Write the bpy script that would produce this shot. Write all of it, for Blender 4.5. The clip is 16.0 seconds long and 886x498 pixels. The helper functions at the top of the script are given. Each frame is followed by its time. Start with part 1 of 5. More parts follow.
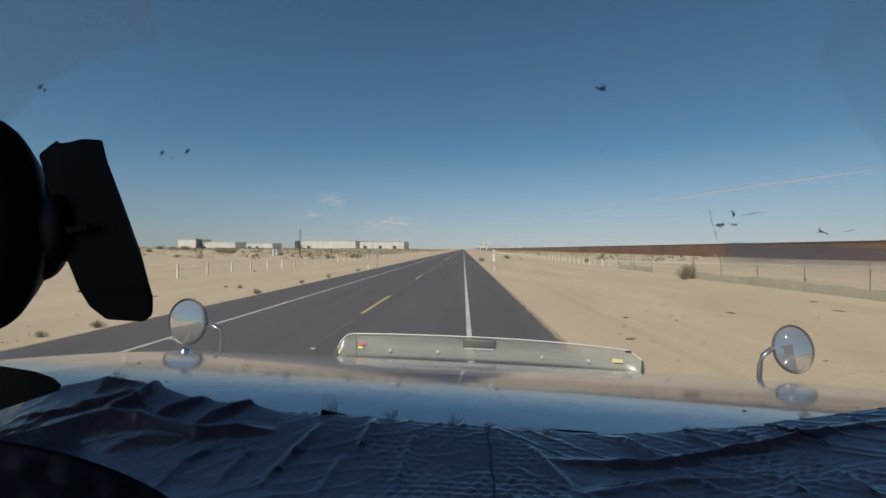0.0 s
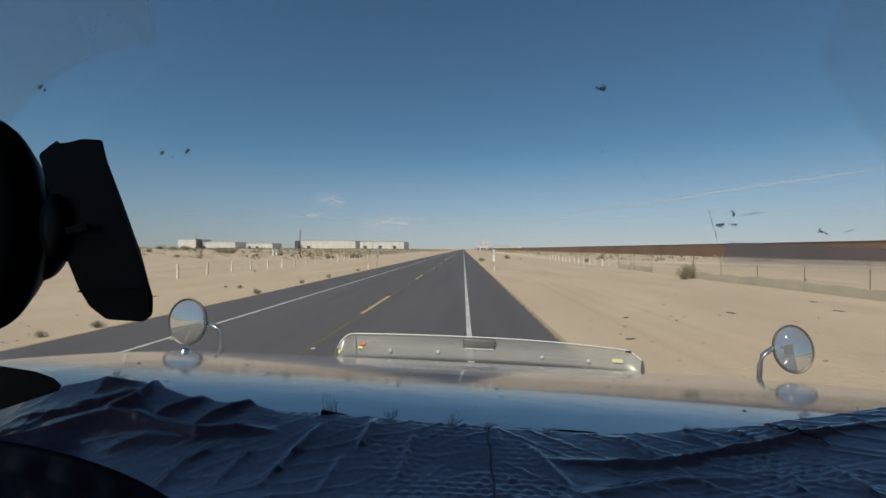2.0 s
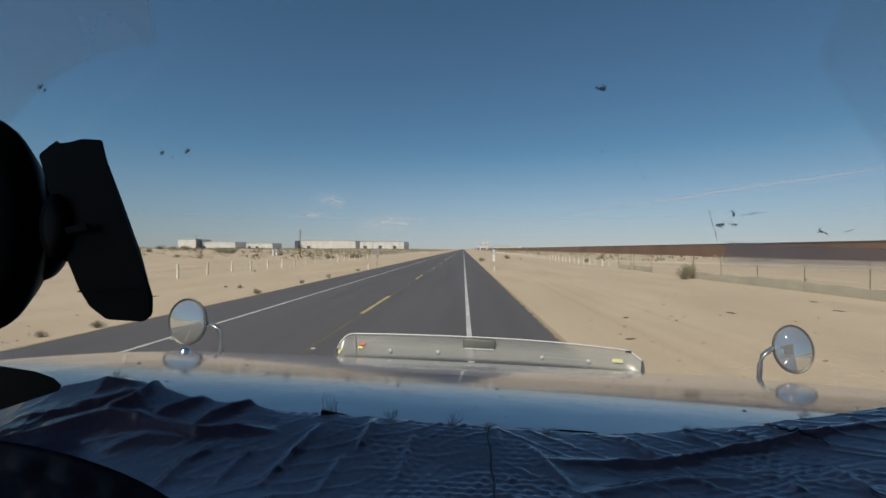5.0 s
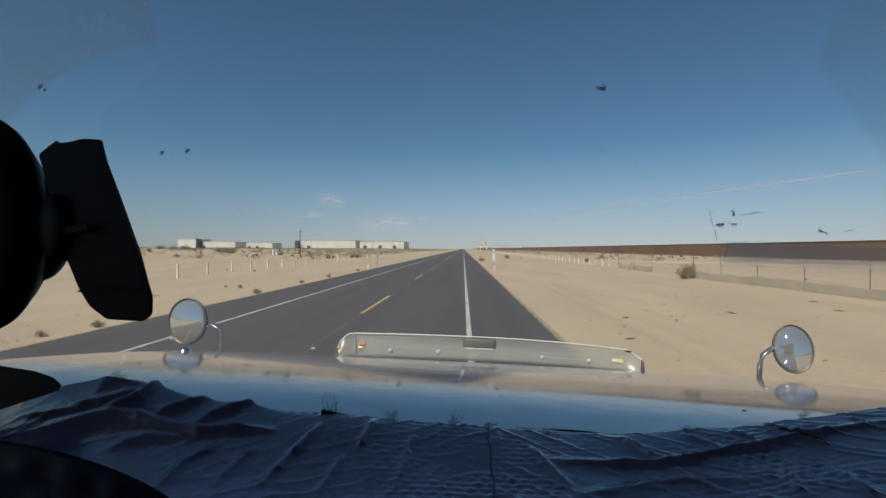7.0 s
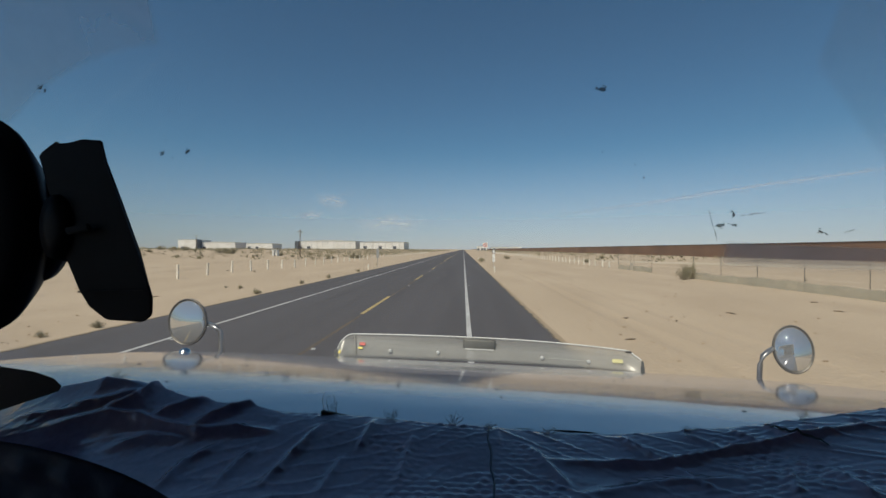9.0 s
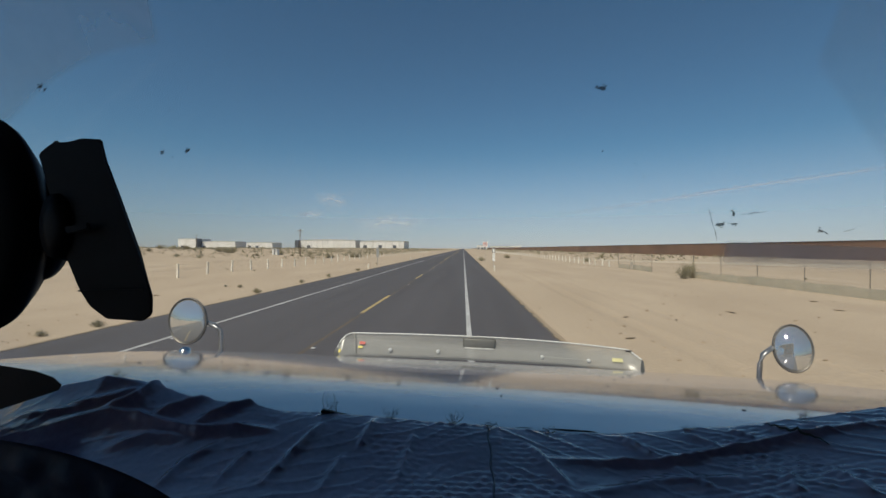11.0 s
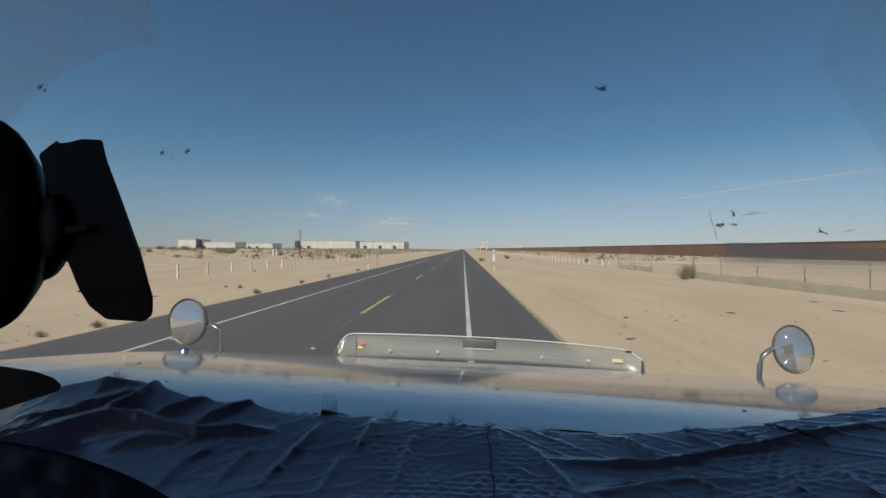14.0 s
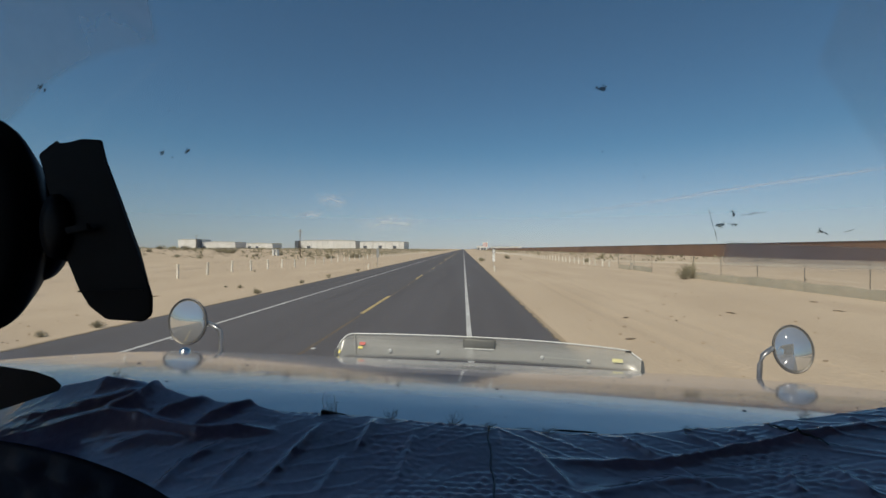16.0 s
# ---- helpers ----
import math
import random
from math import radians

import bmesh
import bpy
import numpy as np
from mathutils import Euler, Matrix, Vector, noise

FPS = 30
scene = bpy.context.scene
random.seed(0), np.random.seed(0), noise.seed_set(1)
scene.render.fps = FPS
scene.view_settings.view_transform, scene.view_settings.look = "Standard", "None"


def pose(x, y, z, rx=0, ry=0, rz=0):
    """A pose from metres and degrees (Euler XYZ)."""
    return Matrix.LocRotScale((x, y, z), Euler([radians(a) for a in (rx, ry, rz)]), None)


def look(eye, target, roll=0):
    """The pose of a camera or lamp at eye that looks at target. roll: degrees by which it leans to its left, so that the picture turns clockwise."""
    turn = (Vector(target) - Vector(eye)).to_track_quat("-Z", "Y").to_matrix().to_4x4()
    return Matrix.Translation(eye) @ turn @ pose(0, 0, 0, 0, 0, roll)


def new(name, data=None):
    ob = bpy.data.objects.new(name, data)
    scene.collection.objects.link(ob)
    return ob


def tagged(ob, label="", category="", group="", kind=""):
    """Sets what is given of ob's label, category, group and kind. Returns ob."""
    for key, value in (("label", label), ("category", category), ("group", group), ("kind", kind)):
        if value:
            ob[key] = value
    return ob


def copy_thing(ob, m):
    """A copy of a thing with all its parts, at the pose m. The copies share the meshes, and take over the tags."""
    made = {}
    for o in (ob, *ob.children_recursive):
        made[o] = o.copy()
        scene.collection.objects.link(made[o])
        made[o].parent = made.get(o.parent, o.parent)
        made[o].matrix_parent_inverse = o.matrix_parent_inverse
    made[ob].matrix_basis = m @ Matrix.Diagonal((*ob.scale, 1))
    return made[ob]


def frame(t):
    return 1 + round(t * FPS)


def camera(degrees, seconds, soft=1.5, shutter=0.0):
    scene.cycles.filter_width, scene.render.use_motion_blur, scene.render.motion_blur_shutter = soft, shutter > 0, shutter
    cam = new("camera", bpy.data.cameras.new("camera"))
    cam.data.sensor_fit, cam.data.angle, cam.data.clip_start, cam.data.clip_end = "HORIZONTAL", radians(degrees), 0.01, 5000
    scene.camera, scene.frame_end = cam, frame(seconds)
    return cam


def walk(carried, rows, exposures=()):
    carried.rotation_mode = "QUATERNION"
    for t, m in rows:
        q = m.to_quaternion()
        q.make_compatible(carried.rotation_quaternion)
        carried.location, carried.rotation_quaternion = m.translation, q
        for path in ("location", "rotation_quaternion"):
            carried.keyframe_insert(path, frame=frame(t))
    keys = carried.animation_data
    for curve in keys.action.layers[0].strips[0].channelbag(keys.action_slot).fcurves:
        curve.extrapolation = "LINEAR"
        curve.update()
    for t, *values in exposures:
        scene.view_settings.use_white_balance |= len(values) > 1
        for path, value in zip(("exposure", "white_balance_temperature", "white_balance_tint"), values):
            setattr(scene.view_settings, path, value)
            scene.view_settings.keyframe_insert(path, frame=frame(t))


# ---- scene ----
YAW = 2.63          # the camera looks this many degrees to the left of the road's line
YARD_Y = -240.0     # the yard beside the road lies ahead of here
CX, CY = 0.26, -22.0   # where the truck stands on the road
EYE = 2.06          # its height over the road
cam = camera(90.0, 16.0)
# the truck shakes its camera a little: seconds and degrees of pitch
SHAKE = ((0.0, 0.0), (0.5, 0.08), (1.0, 0.0), (1.5, -0.04), (2.0, 0.0), (2.5, 0.05), (3.0, 0.0), (3.5, 0.14), (4.0, 0.0), (6.5, 0.0), (7.0, -0.03), (7.5, 0.09), (8.0, 0.0), (8.5, -0.02),
         (9.0, 0.05), (11.5, -0.08), (12.0, 0.0), (12.5, 0.0), (13.0, 0.02), (13.5, 0.0), (14.0, 0.0), (14.5, 0.0), (15.0, 0.02), (15.5, 0.0), (16.0, 0.0))
walk(cam, [(t, pose(CX, CY, EYE, 90 + p, 0, YAW)) for t, p in SHAKE], exposures=((0.0, 0.1, 7100, 4), (16.0, 0.1, 7100, 4)))

# ---- light ----
SUN_EL, SUN_AZ = 49.0, 206.0      # azimuth clockwise from the road's line ahead
world = bpy.data.worlds.new("world")
scene.world = world
world.use_nodes = True
wn = world.node_tree
sky = wn.nodes.new("ShaderNodeTexSky")
sky.sky_type = "NISHITA"
sky.sun_disc = False
sky.sun_elevation, sky.sun_rotation = radians(SUN_EL), radians(SUN_AZ)
sky.altitude, sky.air_density, sky.dust_density, sky.ozone_density = 1500, 1.25, 0.15, 9.0
clean_air = wn.nodes.new("ShaderNodeMix")
clean_air.data_type, clean_air.blend_type = "RGBA", "MULTIPLY"
clean_air.inputs[0].default_value, clean_air.inputs[7].default_value = 1.0, (0.86, 1.01, 0.985, 1)
wn.links.new(sky.outputs[0], clean_air.inputs[6])
wn.links.new(clean_air.outputs[2], wn.nodes["Background"].inputs[0])
wn.nodes["Background"].inputs[1].default_value = 0.072
sun_data = bpy.data.lights.new("sun", "SUN")
sun_data.energy, sun_data.angle, sun_data.color = 3.6, radians(0.53), (1.0, 0.925, 0.835)
sun = new("sun", sun_data)
to_sun = Vector((math.sin(radians(SUN_AZ)) * math.cos(radians(SUN_EL)), math.cos(radians(SUN_AZ)) * math.cos(radians(SUN_EL)),
                 math.sin(radians(SUN_EL))))
sun.matrix_world = look(to_sun * 50, (0, 0, 0))


# ---- materials ----
def material(name, a, b=None, rough=0.6, metal=0.0, scale=4.0, fine=60.0, bump=0.0, fine_bump=None, coat=0.0, spec=0.5, spread=0.15, random=0.0, lo=0.35, hi=0.65, stretch=None):
    """A surface whose colour wanders from a to b at the size 1/scale metres, with grain at 1/fine metres."""
    m = bpy.data.materials.new(name)
    m.use_nodes = True
    n, l = m.node_tree.nodes, m.node_tree.links
    p = n["Principled BSDF"]
    b = b or tuple(c * 0.82 for c in a)
    co = n.new("ShaderNodeTexCoord")
    big, small = n.new("ShaderNodeTexNoise"), n.new("ShaderNodeTexNoise")
    for tex, s, d in ((big, scale, 6), (small, fine, 4)):
        tex.inputs["Scale"].default_value, tex.inputs["Detail"].default_value = s, d
        l.new(co.outputs["Object"], tex.inputs["Vector"])
    if stretch:
        pull = n.new("ShaderNodeMapping")
        pull.inputs["Scale"].default_value = stretch
        l.new(co.outputs["Object"], pull.inputs[0])
        l.new(pull.outputs[0], big.inputs["Vector"])
    ramp = n.new("ShaderNodeValToRGB")
    ramp.color_ramp.elements[0].color, ramp.color_ramp.elements[1].color = (*a, 1), (*b, 1)
    ramp.color_ramp.elements[0].position, ramp.color_ramp.elements[1].position = lo, hi
    l.new(big.outputs["Fac"], ramp.inputs[0])
    grain = n.new("ShaderNodeMapRange")
    grain.inputs[3].default_value, grain.inputs[4].default_value = 1 - spread, 1 + spread
    l.new(small.outputs["Fac"], grain.inputs[0])
    mul = n.new("ShaderNodeMix")
    mul.data_type, mul.blend_type = "RGBA", "MULTIPLY"
    mul.inputs[0].default_value = 1
    l.new(ramp.outputs[0], mul.inputs[6])
    l.new(grain.outputs[0], mul.inputs[7])
    out = mul.outputs[2]
    if random:
        info, vary = n.new("ShaderNodeObjectInfo"), n.new("ShaderNodeMapRange")
        vary.inputs[3].default_value, vary.inputs[4].default_value = 1 - random, 1 + random
        l.new(info.outputs["Random"], vary.inputs[0])
        again = n.new("ShaderNodeMix")
        again.data_type, again.blend_type = "RGBA", "MULTIPLY"
        again.inputs[0].default_value = 1
        l.new(out, again.inputs[6])
        l.new(vary.outputs[0], again.inputs[7])
        out = again.outputs[2]
    l.new(out, p.inputs["Base Color"])
    r = n.new("ShaderNodeMapRange")
    r.inputs[3].default_value, r.inputs[4].default_value = max(rough * 0.8, 0.02), min(rough * 1.2, 1)
    l.new(big.outputs["Fac"], r.inputs[0])
    l.new(r.outputs[0], p.inputs["Roughness"])
    p.inputs["Metallic"].default_value = metal
    p.inputs["Coat Weight"].default_value = coat
    p.inputs["Specular IOR Level"].default_value = spec
    p.inputs["Coat Roughness"].default_value = 0.03
    if bump or fine_bump:
        one, two = n.new("ShaderNodeBump"), n.new("ShaderNodeBump")
        one.inputs["Strength"].default_value, two.inputs["Strength"].default_value = 1, 1
        one.inputs["Distance"].default_value, two.inputs["Distance"].default_value = bump, bump * 0.15 if fine_bump is None else fine_bump
        l.new(big.outputs["Fac"], one.inputs["Height"])
        l.new(small.outputs["Fac"], two.inputs["Height"])
        l.new(one.outputs[0], two.inputs["Normal"])
        l.new(two.outputs[0], p.inputs["Normal"])
    return m


TRACK = material("pale_graded_dirt", (0.62, 0.52, 0.385), (0.56, 0.465, 0.34), 0.95, scale=0.4, fine=9, bump=0.05, fine_bump=0.03, spread=0.1)
SAND = material("sand", (0.545, 0.43, 0.308), (0.475, 0.37, 0.26), 0.95, scale=0.3, fine=9, bump=0.12, fine_bump=0.03, spread=0.16, stretch=(1.0, 0.3, 1.0))
YARD = material("trodden_yard_dirt", (0.385, 0.297, 0.203), (0.335, 0.258, 0.173), 0.95, scale=0.3, fine=9, bump=0.12, fine_bump=0.03, spread=0.16, stretch=(1.0, 0.3, 1.0))
ASPHALT = material("asphalt", (0.104, 0.094, 0.096), (0.087, 0.079, 0.081), 0.85, scale=1.0, fine=45, bump=0.003, fine_bump=0.006, spread=0.35, stretch=(0.9, 0.03, 1.0))
WHITE_LINE = material("worn_white_road_paint", (0.62, 0.62, 0.6), (0.42, 0.41, 0.4), 0.7, scale=1.5, fine=30, spread=0.15)
YELLOW_LINE = material("worn_yellow_road_paint", (0.56, 0.42, 0.17), (0.42, 0.33, 0.16), 0.7, scale=1.5, fine=30, spread=0.15)
PATCH = material("faded_road_stain", (0.16, 0.115, 0.07), (0.105, 0.085, 0.07), 0.85, scale=0.8, fine=20)
PAINT = material("metallic_truck_paint", (0.36, 0.37, 0.435), (0.325, 0.335, 0.395), 0.09, 0.40, scale=11, fine=400, bump=0.0008, fine_bump=0.00001, coat=0.15, spread=0.03)
CHROME = material("chrome", (0.7, 0.7, 0.68), (0.62, 0.61, 0.6), 0.22, 1.0, scale=8, fine=90, spread=0.03)
SILVER = material("pale_cab_paint", (0.6, 0.61, 0.62), (0.54, 0.55, 0.56), 0.3, 0.2, scale=2, fine=200, coat=0.4, spread=0.04)
RUBBER = material("black_rubber", (0.018, 0.018, 0.018), (0.03, 0.029, 0.028), 0.75, scale=8, fine=120, bump=0.001)
BLACK = material("black_plastic", (0.012, 0.012, 0.018), (0.009, 0.009, 0.014), 0.5, scale=20, fine=300, bump=0.0003, spec=0.15)
GREY_TRIM = material("grey_cab_trim", (0.05, 0.05, 0.055), (0.04, 0.04, 0.042), 0.7, scale=5, fine=200, bump=0.0005)
WHITE_POST = material("white_painted_post", (0.72, 0.68, 0.6), (0.56, 0.5, 0.41), 0.7, scale=3, fine=40, random=0.15)
WOOD_POLE = material("weathered_pole_wood", (0.16, 0.11, 0.075), (0.1, 0.07, 0.05), 0.9, scale=2, fine=30, bump=0.01)
GALV = material("galvanised_steel", (0.45, 0.45, 0.44), (0.36, 0.36, 0.35), 0.5, 0.6, scale=4, fine=60)
RUST = material("rusted_wall_steel", (0.25, 0.15, 0.10), (0.18, 0.11, 0.075), 0.85, 0.0, scale=0.08, fine=2, spread=0.15)
WALL_WHITE = material("white_sheet_wall", (0.70, 0.69, 0.67), (0.60, 0.59, 0.56), 0.6, scale=0.1, fine=2, spread=0.06)
WALL_GREY = material("dark_window_band", (0.09, 0.1, 0.12), (0.06, 0.065, 0.08), 0.4, scale=0.2, fine=3)
ROOF_GREY = material("roof_sheet", (0.5, 0.5, 0.5), (0.4, 0.4, 0.4), 0.5, scale=0.2, fine=2)
LEAF = material("desert_leaf", (0.24, 0.22, 0.13), (0.33, 0.285, 0.185), 0.8, scale=2, fine=12, random=0.2, spread=0.3)
TWIG = material("dry_twig", (0.17, 0.125, 0.08), (0.12, 0.09, 0.06), 0.9, scale=5, fine=40, random=0.15)
SIGN_WHITE = material("sign_white_sheet", (0.82, 0.82, 0.8), (0.75, 0.75, 0.73), 0.45, scale=3, fine=60, spread=0.04)
SIGN_BLACK = material("sign_black_sheet", (0.015, 0.015, 0.016), (0.02, 0.02, 0.02), 0.5, scale=3, fine=60)
SIGN_RED = material("sign_red_sheet", (0.5, 0.03, 0.035), (0.42, 0.035, 0.04), 0.5, scale=3, fine=60)
STICKER_YELLOW = material("yellow_sticker", (0.75, 0.62, 0.1), (0.65, 0.55, 0.12), 0.5, scale=8, fine=80)
STICKER_RED = material("red_sticker", (0.6, 0.06, 0.04), (0.5, 0.07, 0.05), 0.5, scale=8, fine=80)


# ---- building helpers ----
def mesh(bm, name, mat, smooth=False):
    bmesh.ops.recalc_face_normals(bm, faces=bm.faces)
    me = bpy.data.meshes.new(name)
    bm.to_mesh(me)
    bm.free()
    if smooth:
        me.shade_smooth()
    me.materials.append(mat)
    return me


def part(name, bm, mat, parent, label="", smooth=False):
    ob = new(name, mesh(bm, name, mat, smooth))
    if parent:
        ob.parent = parent
    return tagged(ob, label)


def thing(name, label, category, at=None, group="", kind=""):
    ob = new(name)
    ob.empty_display_size = 0.2
    ob.matrix_basis = at or Matrix()
    return tagged(ob, label, category, group, kind)


def solo(name, bm, mat, label, category="", kind="", group="", at=None, smooth=False):
    ob = new(name, mesh(bm, name, mat, smooth))
    ob.matrix_basis = at or Matrix()
    return tagged(ob, label, category, group, kind)


def add_box(bm, lo, hi, bevel=0.0, m=None):
    c = [(a + b) / 2 for a, b in zip(lo, hi)]
    s = [abs(b - a) for a, b in zip(lo, hi)]
    got = bmesh.ops.create_cube(bm, size=1, matrix=(m or Matrix()) @ Matrix.LocRotScale(c, None, s))
    if bevel:
        edges = list({e for v in got["verts"] for e in v.link_edges})
        bmesh.ops.bevel(bm, geom=edges, offset=bevel, segments=2, affect="EDGES", profile=0.5)
    return bm


def box(lo, hi, bevel=0.0, m=None):
    return add_box(bmesh.new(), lo, hi, bevel, m)


def add_tube(bm, points, radii, sides=10, caps=True):
    """A tube through points, with a radius at each."""
    points = [Vector(p) for p in points]
    rings = []
    for i, p in enumerate(points):
        way = (points[min(i + 1, len(points) - 1)] - points[max(i - 1, 0)]).normalized()
        side = way.cross(Vector((0, 0, 1)) if abs(way.z) < 0.9 else Vector((0, 1, 0))).normalized()
        up = side.cross(way)
        r = radii[i] if isinstance(radii, (list, tuple)) else radii
        rings.append([bm.verts.new(p + (side * math.cos(a) + up * math.sin(a)) * r) for a in (2 * math.pi * k / sides for k in range(sides))])
    for a, b in zip(rings, rings[1:]):
        for k in range(sides):
            bm.faces.new((a[k], a[(k + 1) % sides], b[(k + 1) % sides], b[k]))
    if caps:
        bm.faces.new(rings[0][::-1])
        bm.faces.new(rings[-1])
    return bm


def tube(points, radii, sides=10, caps=True):
    return add_tube(bmesh.new(), points, radii, sides, caps)


def add_grid(bm, xs, ys, place):
    """A sheet over xs and ys; place(x, y) gives each vertex."""
    v = [[bm.verts.new(place(x, y)) for x in xs] for y in ys]
    for j in range(len(ys) - 1):
        for i in range(len(xs) - 1):
            bm.faces.new((v[j][i], v[j][i + 1], v[j + 1][i + 1], v[j + 1][i]))
    return bm


def grid(xs, ys, place):
    return add_grid(bmesh.new(), xs, ys, place)


def add_slab(bm, outline, z0, z1):
    """An outline in x, y with thickness from z0 to z1."""
    a, b = [bm.verts.new((x, y, z0)) for x, y in outline], [bm.verts.new((x, y, z1)) for x, y in outline]
    bm.faces.new(a[::-1])
    bm.faces.new(b)
    for k in range(len(a)):
        j = (k + 1) % len(a)
        bm.faces.new((a[k], a[j], b[j], b[k]))
    return bm


def turned(bm, m):
    bmesh.ops.transform(bm, matrix=m, verts=bm.verts)
    return bm


def lathe(profile, sides=32):
    """A body of revolution about z from (radius, z) pairs."""
    bm = bmesh.new()
    rings = [[bm.verts.new((r * math.cos(2 * math.pi * k / sides), r * math.sin(2 * math.pi * k / sides), z)) for k in range(sides)] for r, z in profile]
    for a, b in zip(rings, rings[1:]):
        for k in range(sides):
            bm.faces.new((a[k], a[(k + 1) % sides], b[(k + 1) % sides], b[k]))
    bm.faces.new(rings[0][::-1])
    bm.faces.new(rings[-1])
    return bm


def letters(text, size, mat, name, parent, at, label="", depth=0.001):
    """Raised lettering as a mesh, in the built-in font, centred, in the x-z plane of at."""
    cu = bpy.data.curves.new(name, "FONT")
    cu.body, cu.size, cu.extrude, cu.align_x, cu.align_y = text, size, depth, "CENTER", "CENTER"
    tmp = bpy.data.objects.new("tmp", cu)
    me = bpy.data.meshes.new_from_object(tmp)
    bpy.data.objects.remove(tmp)
    bpy.data.curves.remove(cu)
    me.transform(at @ pose(0, 0, 0, 90))
    me.materials.clear()
    me.materials.append(mat)
    ob = new(name, me)
    ob.parent = parent
    return tagged(ob, label)


# ---- ground and road ----
ROAD_L, ROAD_R = -9.05, 2.5
LINE_L, LINE_C, LINE_R = -6.55, -2.98, 0.4


def ground_z(x, y):
    off = max(ROAD_L - x, x - ROAD_R, 0.0)
    far = min(off / 12.0, 1.0)
    swell = noise.noise(Vector((x * 0.045, y * 0.045, 0.0))) * 0.30 + noise.noise(Vector((x * 0.22, y * 0.22, 5.0))) * 0.09
    rise = 1.9 * min(max((-x - 25) / 60.0, 0.0), 1.0) ** 1.3 * min(max((y - YARD_Y - 10) / 80.0, 0.0), 1.0)
    ruts = 0.0
    if 3.5 < x < 8.5:
        drift = 0.5 * noise.noise(Vector((7.0, y * 0.03, 0)))
        for rut in (4.95, 6.65):
            gap = (x - rut - drift) / 0.24
            ruts += (0.03 * math.exp(-((abs(gap) - 1.6) / 0.7) ** 2) - 0.045 * math.exp(-gap * gap)) * (0.55 + 0.45 * noise.noise(Vector((rut, y * 0.08, 2))))
    return ruts - 0.06 + (0.03 if off > 0 else 0.0) + far * swell * (0.4 if x > 0 else 1.0 + 0.4 * rise) + rise


def spaced(lo, hi, fine, grow=1.09):
    out, step = [0.0], fine
    while out[-1] < hi:
        out.append(min(out[-1] + step, hi))
        step *= grow
    neg, step = [0.0], fine
    while neg[-1] > lo:
        neg.append(max(neg[-1] - step, lo))
        step *= grow
    return neg[:0:-1] + out


xs = sorted(set(spaced(-4600, 4600, 0.6, 1.075)) | {ROAD_L, ROAD_R, ROAD_L - 0.3, ROAD_R + 0.3} | {3.9 + 0.16 * k for k in range(26)})
ys = [CY + y for y in spaced(-4600, 4600, 0.8, 1.04)]
ground = solo("ground", grid(xs, ys, lambda x, y: (x, y, ground_z(x, y))), SAND, "pale tan desert sand with small drifts and dry scrub", "ground", "structure", smooth=True)
# the trodden yard beside the road is browner
ground.data.materials.append(YARD)
ground.data.materials.append(TRACK)
for poly in ground.data.polygons:
    c = poly.center
    if c.x > ROAD_R and YARD_Y - 60 < c.y < -120 and c.x < 66 + 3 * math.sin(c.y):
        poly.material_index = 1
    # a pale graded track runs slantwise beyond the fence
    across = c.y - (52.0 - 1.03 * (c.x - 23.0)) + 2.0 * noise.noise(Vector((c.x * 0.1, c.y * 0.1, 3)))
    if 17.5 < c.x < 64 and 0 < across < 13:
        poly.material_index = 2

rng = random.Random(7)


def edge_wobble(y, seed):
    return 0.06 * noise.noise(Vector((seed, y * 0.35, 0))) + 0.05 * noise.noise(Vector((seed, y * 1.7, 3)))


road_ys = [CY + y for y in spaced(-900, 4500, 0.7, 1.03)]
bm = bmesh.new()
cols = []
for y in road_ys:
    l, r = ROAD_L + edge_wobble(y, 1.3), ROAD_R + edge_wobble(y, 9.1)
    cols.append([bm.verts.new(p) for p in ((l - 0.05, y, -0.12), (l, y, -0.006), (LINE_C, y, 0.0), (r, y, -0.006), (r + 0.05, y, -0.12))])
for a, b in zip(cols, cols[1:]):
    for k in range(4):
        bm.faces.new((a[k], a[k + 1], b[k + 1], b[k]))
road = solo("road", bm, ASPHALT, "dark grey two-lane desert asphalt road with paved shoulders", "road", "structure")


def line_strip(x, y0, y1, wide, wobble=0.006):
    bm, prev, y = bmesh.new(), None, y0
    while True:
        w = wide / 2 * (1 + 0.05 * noise.noise(Vector((x, y * 0.8, 2))))
        zz = 0.004 if abs(x - LINE_C) < 1 else 0.0035
        row = [bm.verts.new((x - w, y, zz)), bm.verts.new((x + w, y, zz))]
        if prev:
            bm.faces.new((prev[0], prev[1], row[1], row[0]))
        prev = row
        if y >= y1:
            return bm
        y = min(y + max(1.5, abs(y - CY) * 0.05), y1)


for x, side in ((LINE_L, "far"), (LINE_R, "near")):
    part("edge_line", line_strip(x, -700, 2300, 0.12), WHITE_LINE, road, "worn solid white edge line")
DASH_0 = CY + 14.0       # the dash nearest ahead begins here
for k in range(-8, 12):
    y = DASH_0 + 16.0 * k
    part("centre_dash", line_strip(LINE_C, y, y + 5.3, 0.13), YELLOW_LINE, road, "worn yellow centre dash" if k == 0 else "")
# further on the centre line is solid beside the dashes
part("centre_line", line_strip(LINE_C - 0.22, 58, 1800, 0.12), YELLOW_LINE, road, "solid yellow no-passing line")


def stain_strip(x, y0, y1, wide):
    bm = line_strip(x, y0, y1, wide)
    for v in bm.verts:
        v.co.z = 0.002
    return bm


